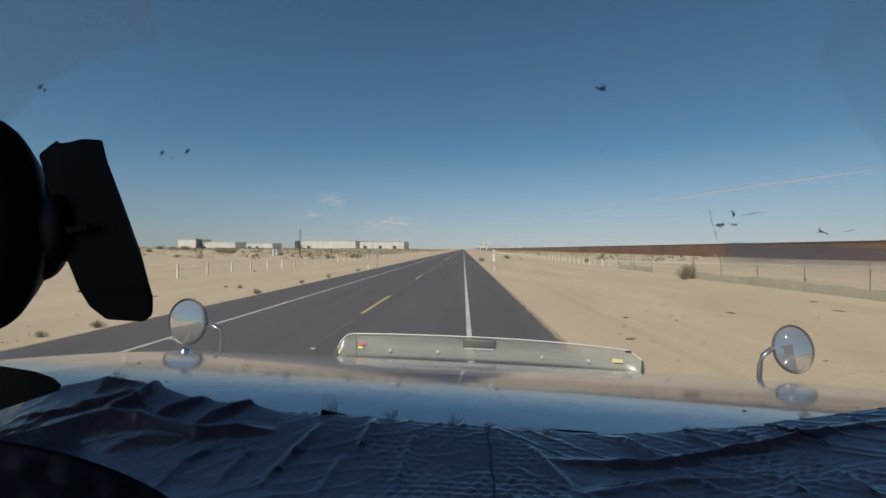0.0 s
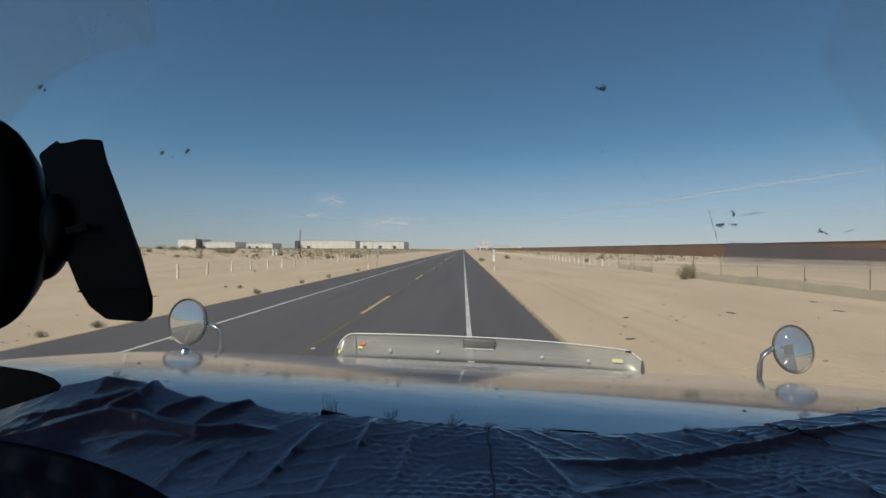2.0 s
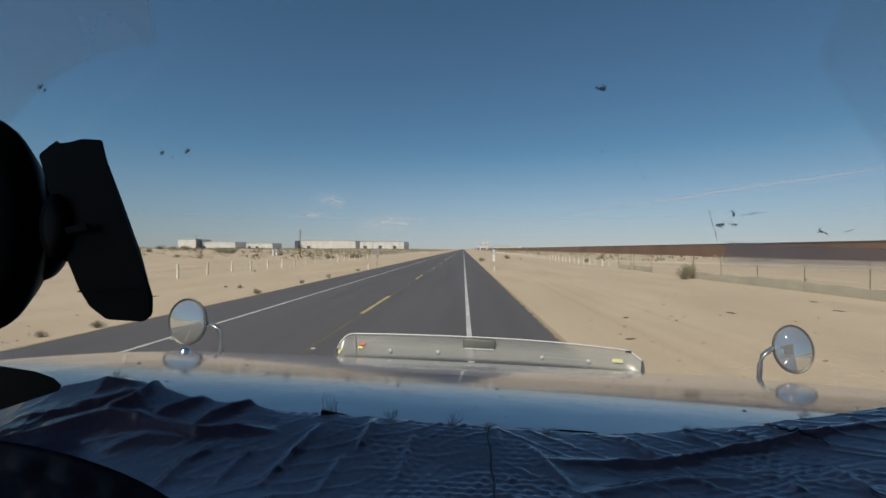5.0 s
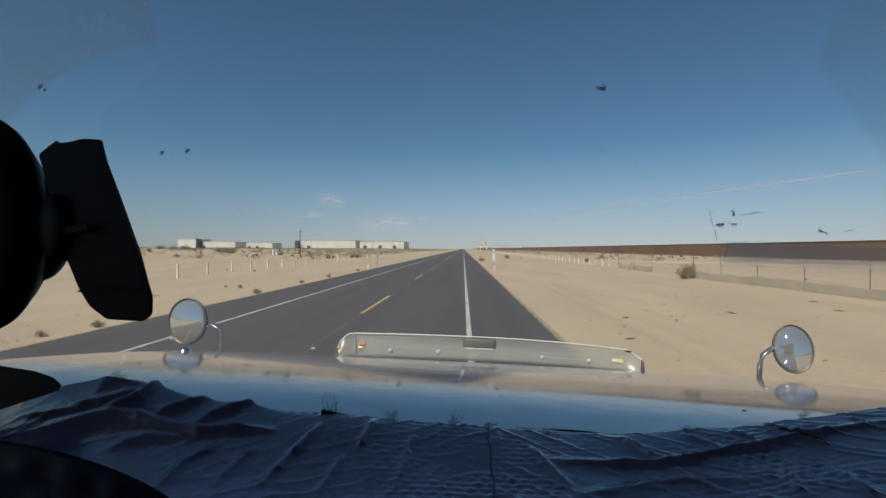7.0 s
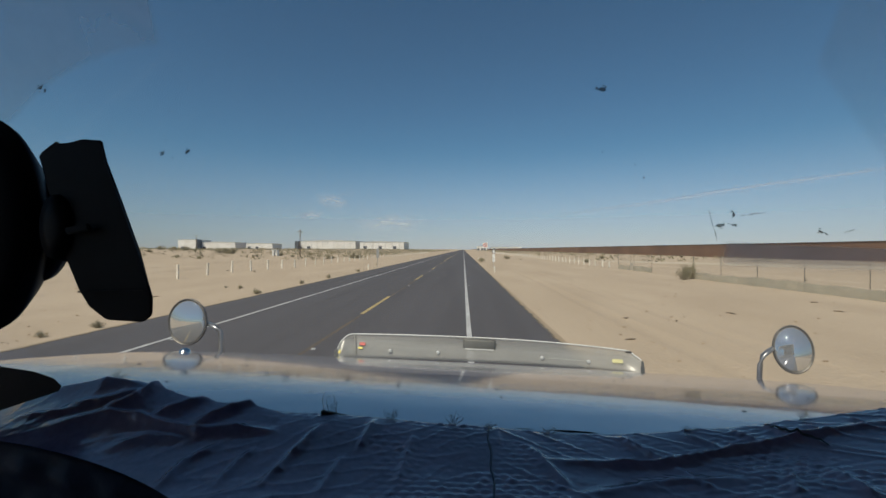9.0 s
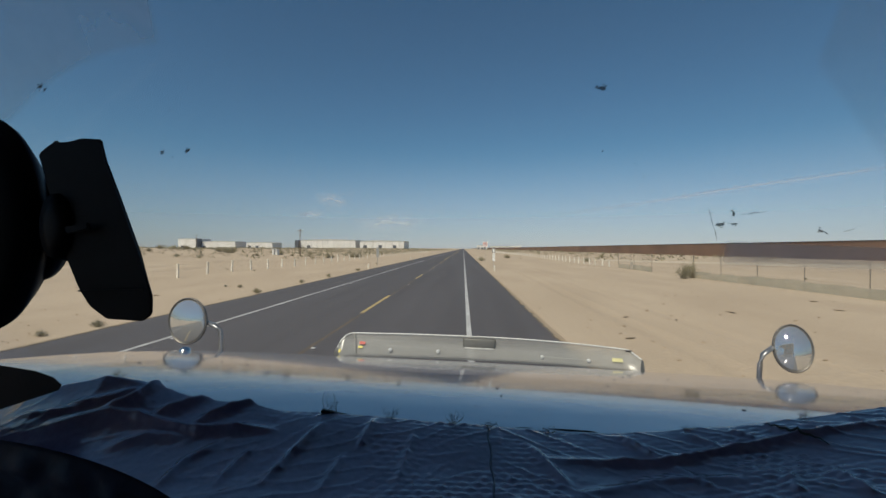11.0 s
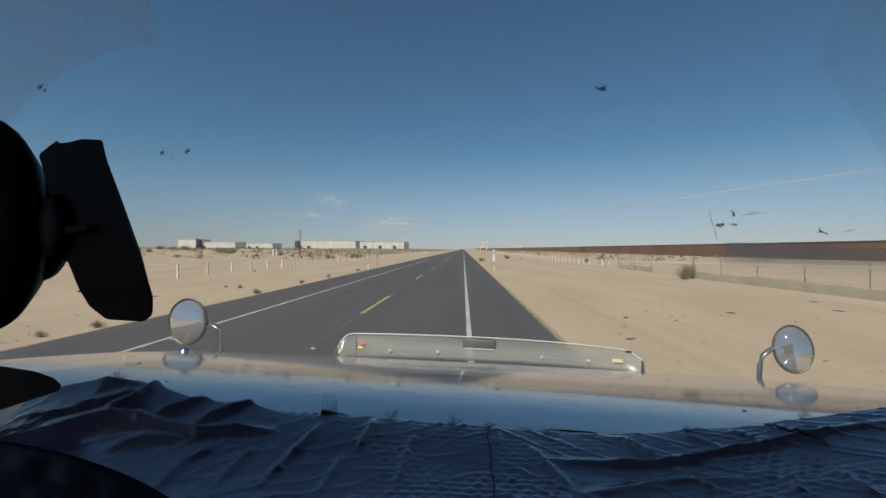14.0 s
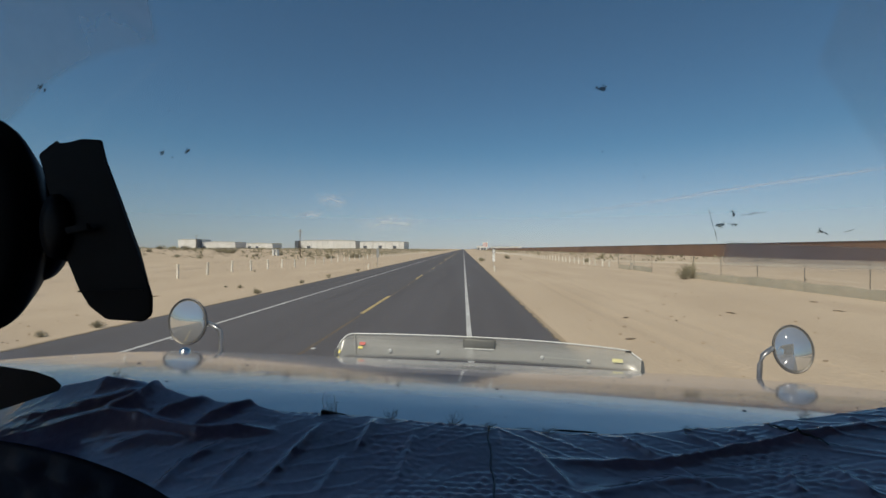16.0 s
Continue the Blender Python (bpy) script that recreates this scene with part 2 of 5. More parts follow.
part("old_line", stain_strip(LINE_C + 0.04, -400, 300, 0.09), PATCH, road, "brownish trace of a scraped-off centre line")
for k in range(-3, 20):
    for x in (LINE_L + 0.2, LINE_C + 0.15, LINE_R + 0.17):
        y = DASH_0 - 5.0 + 16.0 * k + (0.8 if x < -5 else 0)
        part("road_stud", box((x - 0.045, y - 0.045, 0.0), (x + 0.045, y + 0.045, 0.02), 0.008), WHITE_LINE, road)

# sand blown in over the asphalt's ragged edges
DRIFT = material("blown_sand_film", (0.385, 0.30, 0.205), (0.335, 0.26, 0.175), 0.95, scale=0.6, fine=20)
n, l = DRIFT.node_tree.nodes, DRIFT.node_tree.links
co, cut, spots = n.new("ShaderNodeTexCoord"), n.new("ShaderNodeSeparateXYZ"), n.new("ShaderNodeTexNoise")
spots.inputs["Scale"].default_value, spots.inputs["Detail"].default_value = 1.6, 7
l.new(co.outputs["Object"], spots.inputs["Vector"])
l.new(co.outputs["Object"], cut.inputs[0])
from_middle, size, edge, ragged = n.new("ShaderNodeMath"), n.new("ShaderNodeMath"), n.new("ShaderNodeMapRange"), n.new("ShaderNodeMath")
from_middle.inputs[1].default_value = -(ROAD_L + ROAD_R) / 2
l.new(cut.outputs[0], from_middle.inputs[0])
size.operation = "ABSOLUTE"
l.new(from_middle.outputs[0], size.inputs[0])
half = (ROAD_R - ROAD_L) / 2
edge.inputs[1].default_value, edge.inputs[2].default_value, edge.inputs[3].default_value, edge.inputs[4].default_value = half - 0.32, half + 0.02, -0.7, 0.5
l.new(size.outputs[0], edge.inputs[0])
l.new(spots.outputs["Fac"], ragged.inputs[0])
l.new(edge.outputs[0], ragged.inputs[1])
ragged.use_clamp = True
sharp, thin_film, see = n.new("ShaderNodeMapRange"), n.new("ShaderNodeMixShader"), n.new("ShaderNodeBsdfTransparent")
sharp.inputs[1].default_value, sharp.inputs[2].default_value = 0.35, 0.8
l.new(ragged.outputs[0], sharp.inputs[0])
l.new(sharp.outputs[0], thin_film.inputs[0])
l.new(see.outputs[0], thin_film.inputs[1])
l.new(n["Principled BSDF"].outputs[0], thin_film.inputs[2])
l.new(thin_film.outputs[0], n["Material Output"].inputs["Surface"])
for x in (ROAD_L + 0.14, ROAD_R - 0.14):
    bm = line_strip(x, -320, 300, 0.38)
    for v in bm.verts:
        v.co.z = 0.0062
    part("blown_sand", bm, DRIFT, road, "thin film of blown sand")


# ---- the truck ----
LEAN = 2.3
truck = thing("truck", "silver-blue bonneted truck standing on the road shoulder", "truck", pose(CX + 0.034, CY, 0, 0, LEAN, 0))


def hood_z(y):
    """Falls gently from the windscreen and ever faster to the nose."""
    if y < 0.72:
        return 1.806 - 0.07 * (y - 0.62)
    if y < 0.88:
        return 1.799 - 0.07 * (y - 0.72) - 0.244 * (y - 0.72) ** 2
    t = y - 0.88
    return 1.7816 - 0.148 * t - 0.056 * t * t - 1.4 * max(y - 2.0, 0) ** 2


def hood_place(x, y):
    side = abs(x) / 1.34
    z = hood_z(y) - 0.012 * side ** 2 - 0.05 * max(side - 0.86, 0) ** 2 / 0.02
    return (x, y, z)


hxs = [1.34 * math.sin(math.pi / 2 * k / 24) for k in range(-24, 25)]
hys = [0.60 + 0.03 * k for k in range(60)]
bm = grid(hxs, hys, hood_place)
rim = [v for v in bm.verts if v.is_boundary]
ext = bmesh.ops.extrude_edge_only(bm, edges=[e for e in bm.edges if e.is_boundary])
for v in ext["geom"]:
    if isinstance(v, bmesh.types.BMVert):
        v.co.z -= 0.45
hood = part("hood", bm, PAINT, truck, "glossy silver-blue metallic hood", smooth=True)
part("fender_left", box((-1.25, 1.0, 0.75), (-0.75, 2.2, 1.2), 0.06), PAINT, truck)
part("fender_right", box((0.75, 1.0, 0.75), (1.25, 2.2, 1.2), 0.06), PAINT, truck)
part("grille", box((-0.7, 2.15, 0.7), (0.7, 2.24, 1.25), 0.03), CHROME, truck)
part("bumper", box((-1.2, 2.24, 0.35), (1.2, 2.42, 0.72), 0.05), CHROME, truck)
part("chassis", box((-0.45, -6.0, 0.55), (0.45, 2.2, 0.8), 0.02), BLACK, truck)

# cab
part("cab_floor", box((-1.15, -1.3, 0.95), (1.15, 0.55, 1.02), 0.01), GREY_TRIM, truck)
# unseen roof, widened past the doors to keep the sun off the windscreen
part("cab_roof", box((-1.34, -1.3, 2.72), (1.34, 0.28, 2.78), 0.02), SILVER, truck)
part("headliner", box((-1.1, -1.24, 2.69), (1.1, 0.26, 2.715), 0.004), GREY_TRIM, truck)
part("rear_wall", box((-1.15, -1.36, 0.95), (1.15, -1.30, 2.78), 0.02), GREY_TRIM, truck)
part("dashboard", box((-1.12, 0.12, 1.25), (1.12, 0.60, 1.70), 0.03), GREY_TRIM, truck)
part("firewall", box((-1.15, 0.60, 0.95), (1.15, 0.64, 1.72)), GREY_TRIM, truck)
for s, n in ((-1, "left"), (1, "right")):
    door = part("cab_door", box((s * 1.12, -0.9, 0.95), (s * 1.17, 0.56, 1.72), 0.015), SILVER, truck)
    part("door_handle", box((s * 1.17, -0.8, 1.5), (s * 1.19, -0.65, 1.53), 0.006), CHROME, door)
    part("cab_side", box((s * 1.12, -1.3, 0.95), (s * 1.17, -0.9, 2.75), 0.01), SILVER, truck)
    # unseen panel, added on this side to dim the light on the dash cover
    if s > 0:
        part("light_blocker", box((1.13, -0.9, 1.73), (1.16, 0.34, 2.71), 0.01), GREY_TRIM, door, "unseen panel added to block window light")
    part("windscreen_pillar", tube([(s * 1.14, 0.62, 1.70), (s * 1.13, 0.42, 2.25), (s * 1.10, 0.27, 2.75)], 0.035, 8), SILVER, truck, smooth=True)

# fender mirrors: a convex glass in a chrome shell on a bent stalk
def fender_mirror(x, y, foot_x, foot_y, yaw, tilt, high, slim=1.0, tall=1.0, size=1.0):
    """high is the glass's height in the truck's frame; the stalk stands on the hood at foot_x, foot_y."""
    z0 = hood_place(foot_x, foot_y)[2]
    m = Matrix.Translation((x, y, high)) @ pose(0, 0, 0, 90 + tilt, 0, yaw) @ Matrix.Diagonal((slim * size, tall * size, size, 1))
    shell = part("fender_mirror", turned(lathe([(0.02, -0.04), (0.045, -0.032), (0.068, -0.012), (0.0795, 0.0), (0.0795, 0.006), (0.076, 0.008), (0.076, 0.002)], 40), m),
                 SHELL, truck, "round convex fender mirror on a bent steel stalk", True)
    glass = [(0.076 * k / 10, 0.0035 + 0.021 * (1 - (k / 10) ** 2)) for k in range(10, 0, -1)]
    part("mirror_glass", turned(lathe(glass, 40), m), MIRROR, shell, "convex mirror glass", True)
    s = 1 if foot_x > x else -1
    part("mirror_stalk", tube([(foot_x, foot_y, z0 - 0.03), (foot_x, foot_y, (z0 + high) / 2), (foot_x - s * 0.008 * size, foot_y, high - 0.03), (foot_x - s * 0.03 * size, foot_y + 0.005, high - 0.01),
                               (x + s * 0.05 * size, y + 0.03, high - 0.005)], 0.0085 * size, 12), STALK, shell, "chromed bent stalk", True)
    part("stalk_foot", turned(lathe([(0.012, -0.006), (0.012, 0.006), (0.009, 0.010)], 16), Matrix.Translation((foot_x, foot_y, z0 - 0.004))), STALK, shell)


SHELL = material("worn_steel_mirror_shell", (0.20, 0.185, 0.17), (0.14, 0.13, 0.12), 0.4, 0.7, scale=12, fine=90, spread=0.08)
STALK = material("dull_steel_tube", (0.42, 0.42, 0.42), (0.34, 0.34, 0.34), 0.38, 0.8, scale=12, fine=90, spread=0.06)
MIRROR = material("dusty_mirror_glass", (0.66, 0.66, 0.65), (0.58, 0.58, 0.57), 0.03, 0.74, scale=3, fine=60, spread=0.01)
fender_mirror(-1.494, 2.184, -1.298, 2.15, -7, -4, 1.634, 1.03, 1.1, 1.344)
fender_mirror(1.352, 2.025, 1.199, 2.0, -16, -15, 1.674, 0.78, 1.07, 1.25)
# an added polished stud on the fender's crest, there to make a sun glint
part("glint_stud", turned(lathe([(0.02, -0.004), (0.0195, 0.002), (0.0165, 0.0085), (0.010, 0.013), (0.002, 0.015)], 20), Matrix.Translation((-1.07, 1.5, hood_place(-1.07, 1.5)[2]))), CHROME, truck, "added polished stud that makes a sun glint", True)

# grit and dried drops that stick to the paint
r = random.Random(23)
bm = bmesh.new()
for k in range(90):
    x, y = r.uniform(-0.95, 1.1), 0.76 + 0.5 * r.random() ** 1.3
    w = 0.0008 * (1 + 1.6 * r.random() ** 3)
    bmesh.ops.create_icosphere(bm, subdivisions=1, radius=w, matrix=Matrix.Translation((x, y, hood_place(x, y)[2] + 0.0004)) @ Matrix.Diagonal((r.uniform(1, 2.4), r.uniform(1, 3), 0.5, 1)))
tagged(part("stuck_grit", bm, RUBBER, hood), "dark grit and dried drops on the paint", kind="stuff")

# the shield along the hood's front edge
SHIELD = bpy.data.materials.new("smoked_clear_plastic")
SHIELD.use_nodes = True
n, l = SHIELD.node_tree.nodes, SHIELD.node_tree.links
p = n["Principled BSDF"]
p.inputs["Base Color"].default_value = (0.53, 0.53, 0.505, 1)
p.inputs["Roughness"].default_value = 0.24
mixer, clear, dirt = n.new("ShaderNodeMixShader"), n.new("ShaderNodeBsdfTransparent"), n.new("ShaderNodeTexNoise")
clear.inputs[0].default_value = (0.8, 0.8, 0.78, 1)
dirt.inputs["Scale"].default_value, dirt.inputs["Detail"].default_value = 9, 6
rng_node = n.new("ShaderNodeMapRange")
rng_node.inputs[3].default_value, rng_node.inputs[4].default_value = 0.66, 0.86
l.new(dirt.outputs["Fac"], rng_node.inputs[0])
# the opaque foot paints a pale reflection into the colour, the upper part is clearer
co, cut, upper, sum_node = (n.new("ShaderNode" + k) for k in ("TexCoord", "SeparateXYZ", "MapRange", "Math"))
l.new(co.outputs["Generated"], cut.inputs[0])
l.new(cut.outputs[2], upper.inputs[0])
upper.interpolation_type = "SMOOTHSTEP"
upper.inputs[1].default_value, upper.inputs[2].default_value, upper.inputs[3].default_value, upper.inputs[4].default_value = 0.45, 0.9, 0.0, -0.38
sum_node.use_clamp = True
l.new(rng_node.outputs[0], sum_node.inputs[0])
l.new(upper.outputs[0], sum_node.inputs[1])
l.new(sum_node.outputs[0], mixer.inputs[0])
l.new(clear.outputs[0], mixer.inputs[1])
l.new(p.outputs[0], mixer.inputs[2])
l.new(mixer.outputs[0], n["Material Output"].inputs["Surface"])


def shield_place(x, s):
    """s runs from the foot (0) to the upper lip (1)."""
    end = abs(x) / 0.61
    y = 1.84 + 0.04 * s - 0.10 * max(end - 0.9, 0) ** 1.5 * 10
    lip = 0.092 * (1 - max(end - 0.93, 0) * 5.0 if x > 0 else math.sqrt(1 - 0.85 * (max(end - 0.91, 0) / 0.09) ** 2)) * (1 - 0.17 * max(x / 0.61, 0) ** 2)
    z = 1.594 + lip * s ** 0.85 - 0.012 * end ** 2
    # drawn for a hood 1.84 m long, set out to the nose of this one
    return (1.14 * (x + (0.02 * s if x > 0 else -0.02 * s) + 0.1166) - 0.1166, 1.14 * y, 2.057 + 1.14 * (z - 2.057))


STICKER_PALE = material("faded_yellow_sticker", (0.72, 0.68, 0.36), (0.62, 0.58, 0.3), 0.5, scale=60, fine=200)
LIP = material("polished_plastic_lip", (0.78, 0.78, 0.75), (0.7, 0.7, 0.67), 0.15, scale=8, fine=90, coat=0.5)
BOLT = material("bright_zinc_bolt", (0.8, 0.8, 0.78), (0.7, 0.7, 0.68), 0.3, 0.3, scale=20, fine=90)
# the dark of an open recess, put into a raised block's colour
POCKET = material("painted_dark_recess", (0.15, 0.15, 0.14), (0.11, 0.11, 0.10), 0.5, scale=12, fine=90)
# darker copy of the shield plastic, shade put into its colour
RECESS = material("shaded_shield_plastic", (0.27, 0.265, 0.245), (0.21, 0.205, 0.19), 0.5, scale=12, fine=90)
sxs = [0.61 * math.sin(math.pi / 2 * k / 30) for k in range(-30, 31)]
bm = grid(sxs, [k / 8 for k in range(9)], shield_place)
bmesh.ops.solidify(bm, geom=bm.faces[:], thickness=0.005)
shield = part("hood_shield", bm, SHIELD, truck, "smoked clear plastic shield along the hood's front edge", True)
for s in (-1, 1):
    ends = [Vector(shield_place(s * 0.61, k / 6)) for k in range(7)]
    bm = bmesh.new()
    a = [bm.verts.new(q) for q in ends]
    c = [bm.verts.new(q + Vector((s * 0.035 * (1 - 0.4 * k / 6), 0.03, -0.012 * k / 6))) for k, q in enumerate(ends)]
    for k in range(6):
        bm.faces.new((a[k], a[k + 1], c[k + 1], c[k]))
    bmesh.ops.solidify(bm, geom=bm.faces[:], thickness=0.004)
    part("end_cap", bm, RECESS, shield, "", True)
part("shield_lip", tube([Vector(shield_place(x, 1.0)) for x in sxs], 0.0035, 6), LIP, shield, "", True)
for x in (-0.40, -0.20, 0.22, 0.41):
    q = Vector(shield_place(x, 0.27))
    part("bolt", turned(lathe([(0.009, -0.004), (0.009, 0.004), (0.005, 0.008)], 12), Matrix.Translation(q + Vector((0, -0.006, 0))) @ pose(0, 0, 0, 90)), BOLT, shield)
part("scoop", turned(box((-0.078, -0.012, -0.026), (0.078, 0.0, 0.026), 0.010), Matrix.Translation(Vector(shield_place(-0.02, 0.68)))), POCKET, shield, "raised block with a recess's dark put into its colour", True)
for x, s, w, h, mat in ((-0.515, 0.55, 0.014, 0.007, STICKER_RED), (-0.525, 0.38, 0.011, 0.005, STICKER_YELLOW), (0.525, 0.42, 0.024, 0.009, STICKER_PALE), (-0.605, 0.5, 0.005, 0.008, STICKER_YELLOW)):
    q = Vector(shield_place(x, s))
    part("sticker", turned(box((-w, -0.001, -h), (w, 0.001, h)), Matrix.Translation(q + Vector((0, -0.008, 0))) @ pose(0, 0, 0, -30)), mat, shield)

part("lower_strip", tube([Vector(shield_place(0.22 + 0.019 * k, 0.29)) + Vector((0, -0.006, 0)) for k in range(11)], 0.0008, 6), LIP, shield, "thin metal strip between bolts", True)
part("end_seam", tube([Vector(shield_place(-0.545, k / 8)) + Vector((0, -0.005, 0)) for k in range(1, 9)], 0.0028, 6), RECESS, shield, "grey moulded seam", True)
# black block that paints the dark notch near the lip's end
part("notch_block", turned(box((-0.014, -0.004, -0.004), (0.014, 0.004, 0.004), 0.002), Matrix.Translation(Vector(shield_place(0.565, 0.95)) + Vector((0, -0.004, 0)))), RUBBER, shield, "black block painting a dark notch")
part("recess_floor", turned(box((-0.07, -0.016, -0.024), (0.07, -0.012, -0.018), 0.002), Matrix.Translation(Vector(shield_place(-0.02, 0.68)))), LIP, shield, "pale lower edge of the recess")

# windscreen with road dust outside the wiped arcs, and dead insects and stone chips
GLASS = bpy.data.materials.new("dusty_windscreen_glass")
GLASS.use_nodes = True
n, l = GLASS.node_tree.nodes, GLASS.node_tree.links
n.remove(n["Principled BSDF"])
clear, gloss, film, soft_film = (n.new("ShaderNodeBsdf" + k) for k in ("Transparent", "Glossy", "Diffuse", "Translucent"))
clear.inputs[0].default_value = (0.97, 0.98, 0.98, 1)
gloss.inputs["Roughness"].default_value = 0.01
film.inputs[0].default_value = soft_film.inputs[0].default_value = (0.85, 0.82, 0.78, 1)
fres, mix_a, mix_b, both = n.new("ShaderNodeFresnel"), n.new("ShaderNodeMixShader"), n.new("ShaderNodeMixShader"), n.new("ShaderNodeMixShader")
fres.inputs[0].default_value = 1.2
l.new(fres.outputs[0], mix_a.inputs[0])
l.new(clear.outputs[0], mix_a.inputs[1])
l.new(gloss.outputs[0], mix_a.inputs[2])
l.new(film.outputs[0], both.inputs[1])
l.new(soft_film.outputs[0], both.inputs[2])
co = n.new("ShaderNodeTexCoord")


def step_along(a, b, c, blur):
    """Rises from 0 to 1 where a * x + b * z passes c, in the glass's own plane."""
    dot = n.new("ShaderNodeVectorMath")
    dot.operation = "DOT_PRODUCT"
    dot.inputs[1].default_value = (a, 0, b)
    l.new(co.outputs["Object"], dot.inputs[0])
    step = n.new("ShaderNodeMapRange")
    step.interpolation_type = "SMOOTHSTEP"
    step.inputs[1].default_value, step.inputs[2].default_value = c - blur, c + blur
    l.new(dot.outputs["Value"], step.inputs[0])
    return step.outputs[0]


def swept(cx, cz, rx, rz, blur):
    """1 outside the oval that the cloth wiped clean, in the glass's own plane."""
    fit_oval = n.new("ShaderNodeMapping")
    fit_oval.inputs["Location"].default_value = (-cx / rx, 0, -cz / rz)
    fit_oval.inputs["Scale"].default_value = (1 / rx, 0, 1 / rz)
    l.new(co.outputs["Object"], fit_oval.inputs["Vector"])
    far = n.new("ShaderNodeVectorMath")
    far.operation = "LENGTH"
    l.new(fit_oval.outputs[0], far.inputs[0])
    step = n.new("ShaderNodeMapRange")
    step.interpolation_type = "SMOOTHSTEP"
    step.inputs[1].default_value, step.inputs[2].default_value = 1 - blur, 1 + blur
    l.new(far.outputs["Value"], step.inputs[0])
    return step.outputs[0]


def combine(kind, a, b):
    m = n.new("ShaderNodeMath")
    m.operation = kind
    for k, v in enumerate((a, b)):
        if isinstance(v, float):
            m.inputs[k].default_value = v
        else:
            l.new(v, m.inputs[k])
    return m.outputs[0]


smear = n.new("ShaderNodeTexNoise")
smear.inputs["Scale"].default_value, smear.inputs["Detail"].default_value = 7, 5
l.new(co.outputs["Object"], smear.inputs["Vector"])
# unwiped dust in the two upper corners, and a pale band low on the passenger's side
left_film = combine("MULTIPLY", step_along(0.0, 1.0, 2.17, 0.02), combine("MULTIPLY", swept(-0.3953, 2.0184, 0.2869, 0.2373, 0.02), step_along(-1.0, 0.0, 0.4347, 0.004)))
right_film = combine("MULTIPLY", step_along(0.9939, -0.1099, -0.0306, 0.005), step_along(0.6572, 0.7537, 1.8399, 0.005))
low_film = combine("MULTIPLY", step_along(1.0, 0.0, 0.1840, 0.008), combine("MULTIPLY", step_along(0.0, -1.0, -2.0765, 0.0025), step_along(0.0, 1.0, 2.0520, 0.008)))
films = combine("MAXIMUM", left_film, combine("MULTIPLY", right_film, 0.55))
films = combine("MAXIMUM", films, combine("MULTIPLY", low_film, 1.9))
worn = combine("MULTIPLY_ADD", smear.outputs["Fac"], 0.9)
worn.node.inputs[2].default_value = 0.1
dust_amount = combine("MULTIPLY_ADD", combine("MULTIPLY", films, worn), 0.42)
dust_amount.node.inputs[2].default_value = 0.09
l.new(dust_amount, mix_b.inputs[0])
l.new(mix_a.outputs[0], mix_b.inputs[1])
l.new(both.outputs[0], mix_b.inputs[2])
l.new(mix_b.outputs[0], n["Material Output"].inputs["Surface"])


def glass_y(x, z):
    return 0.655 - (z - 1.76) * 0.42 - 0.06 * x * x


screen = part("windscreen", grid([-1.1 + 0.1 * k for k in range(23)], [1.76 + 0.08 * k for k in range(12)], lambda x, z: (x, glass_y(x, z), z)), GLASS, truck,
              "dusty windscreen with insect marks", True)
screen.visible_shadow = False
DIRT = material("dried_insect_dirt", (0.02, 0.022, 0.025), (0.05, 0.05, 0.05), 0.9, scale=60, fine=300)
n, l = DIRT.node_tree.nodes, DIRT.node_tree.links
thin_dirt, see = n.new("ShaderNodeMixShader"), n.new("ShaderNodeBsdfTransparent")
thin_dirt.inputs[0].default_value = 0.55
l.new(see.outputs[0], thin_dirt.inputs[1])
l.new(n["Principled BSDF"].outputs[0], thin_dirt.inputs[2])
l.new(thin_dirt.outputs[0], n["Material Output"].inputs["Surface"])


def on_glass(u, v):
    """The truck-frame point of the glass seen from the eye at tangents u (right) and v (up)."""
    yaw = radians(YAW)
    way = Vector((u * math.cos(yaw) - math.sin(yaw), u * math.sin(yaw) + math.cos(yaw), v))
    inv = truck.matrix_basis.inverted()
    eye, way = inv @ Vector((CX, CY, EYE)), inv.to_3x3() @ way
    d = 0.5
    for _ in range(12):
        q = eye + way * d
        d += (glass_y(q.x, q.z) - q.y) / way.y
    return eye + way * d


SCRATCH = material("faint_glass_scratch", (0.03, 0.032, 0.035), (0.06, 0.06, 0.06), 0.9, scale=60, fine=300)
n, l = SCRATCH.node_tree.nodes, SCRATCH.node_tree.links
thin_dirt, see = n.new("ShaderNodeMixShader"), n.new("ShaderNodeBsdfTransparent")
thin_dirt.inputs[0].default_value = 0.3
l.new(see.outputs[0], thin_dirt.inputs[1])
l.new(n["Principled BSDF"].outputs[0], thin_dirt.inputs[2])
l.new(thin_dirt.outputs[0], n["Material Output"].inputs["Surface"])


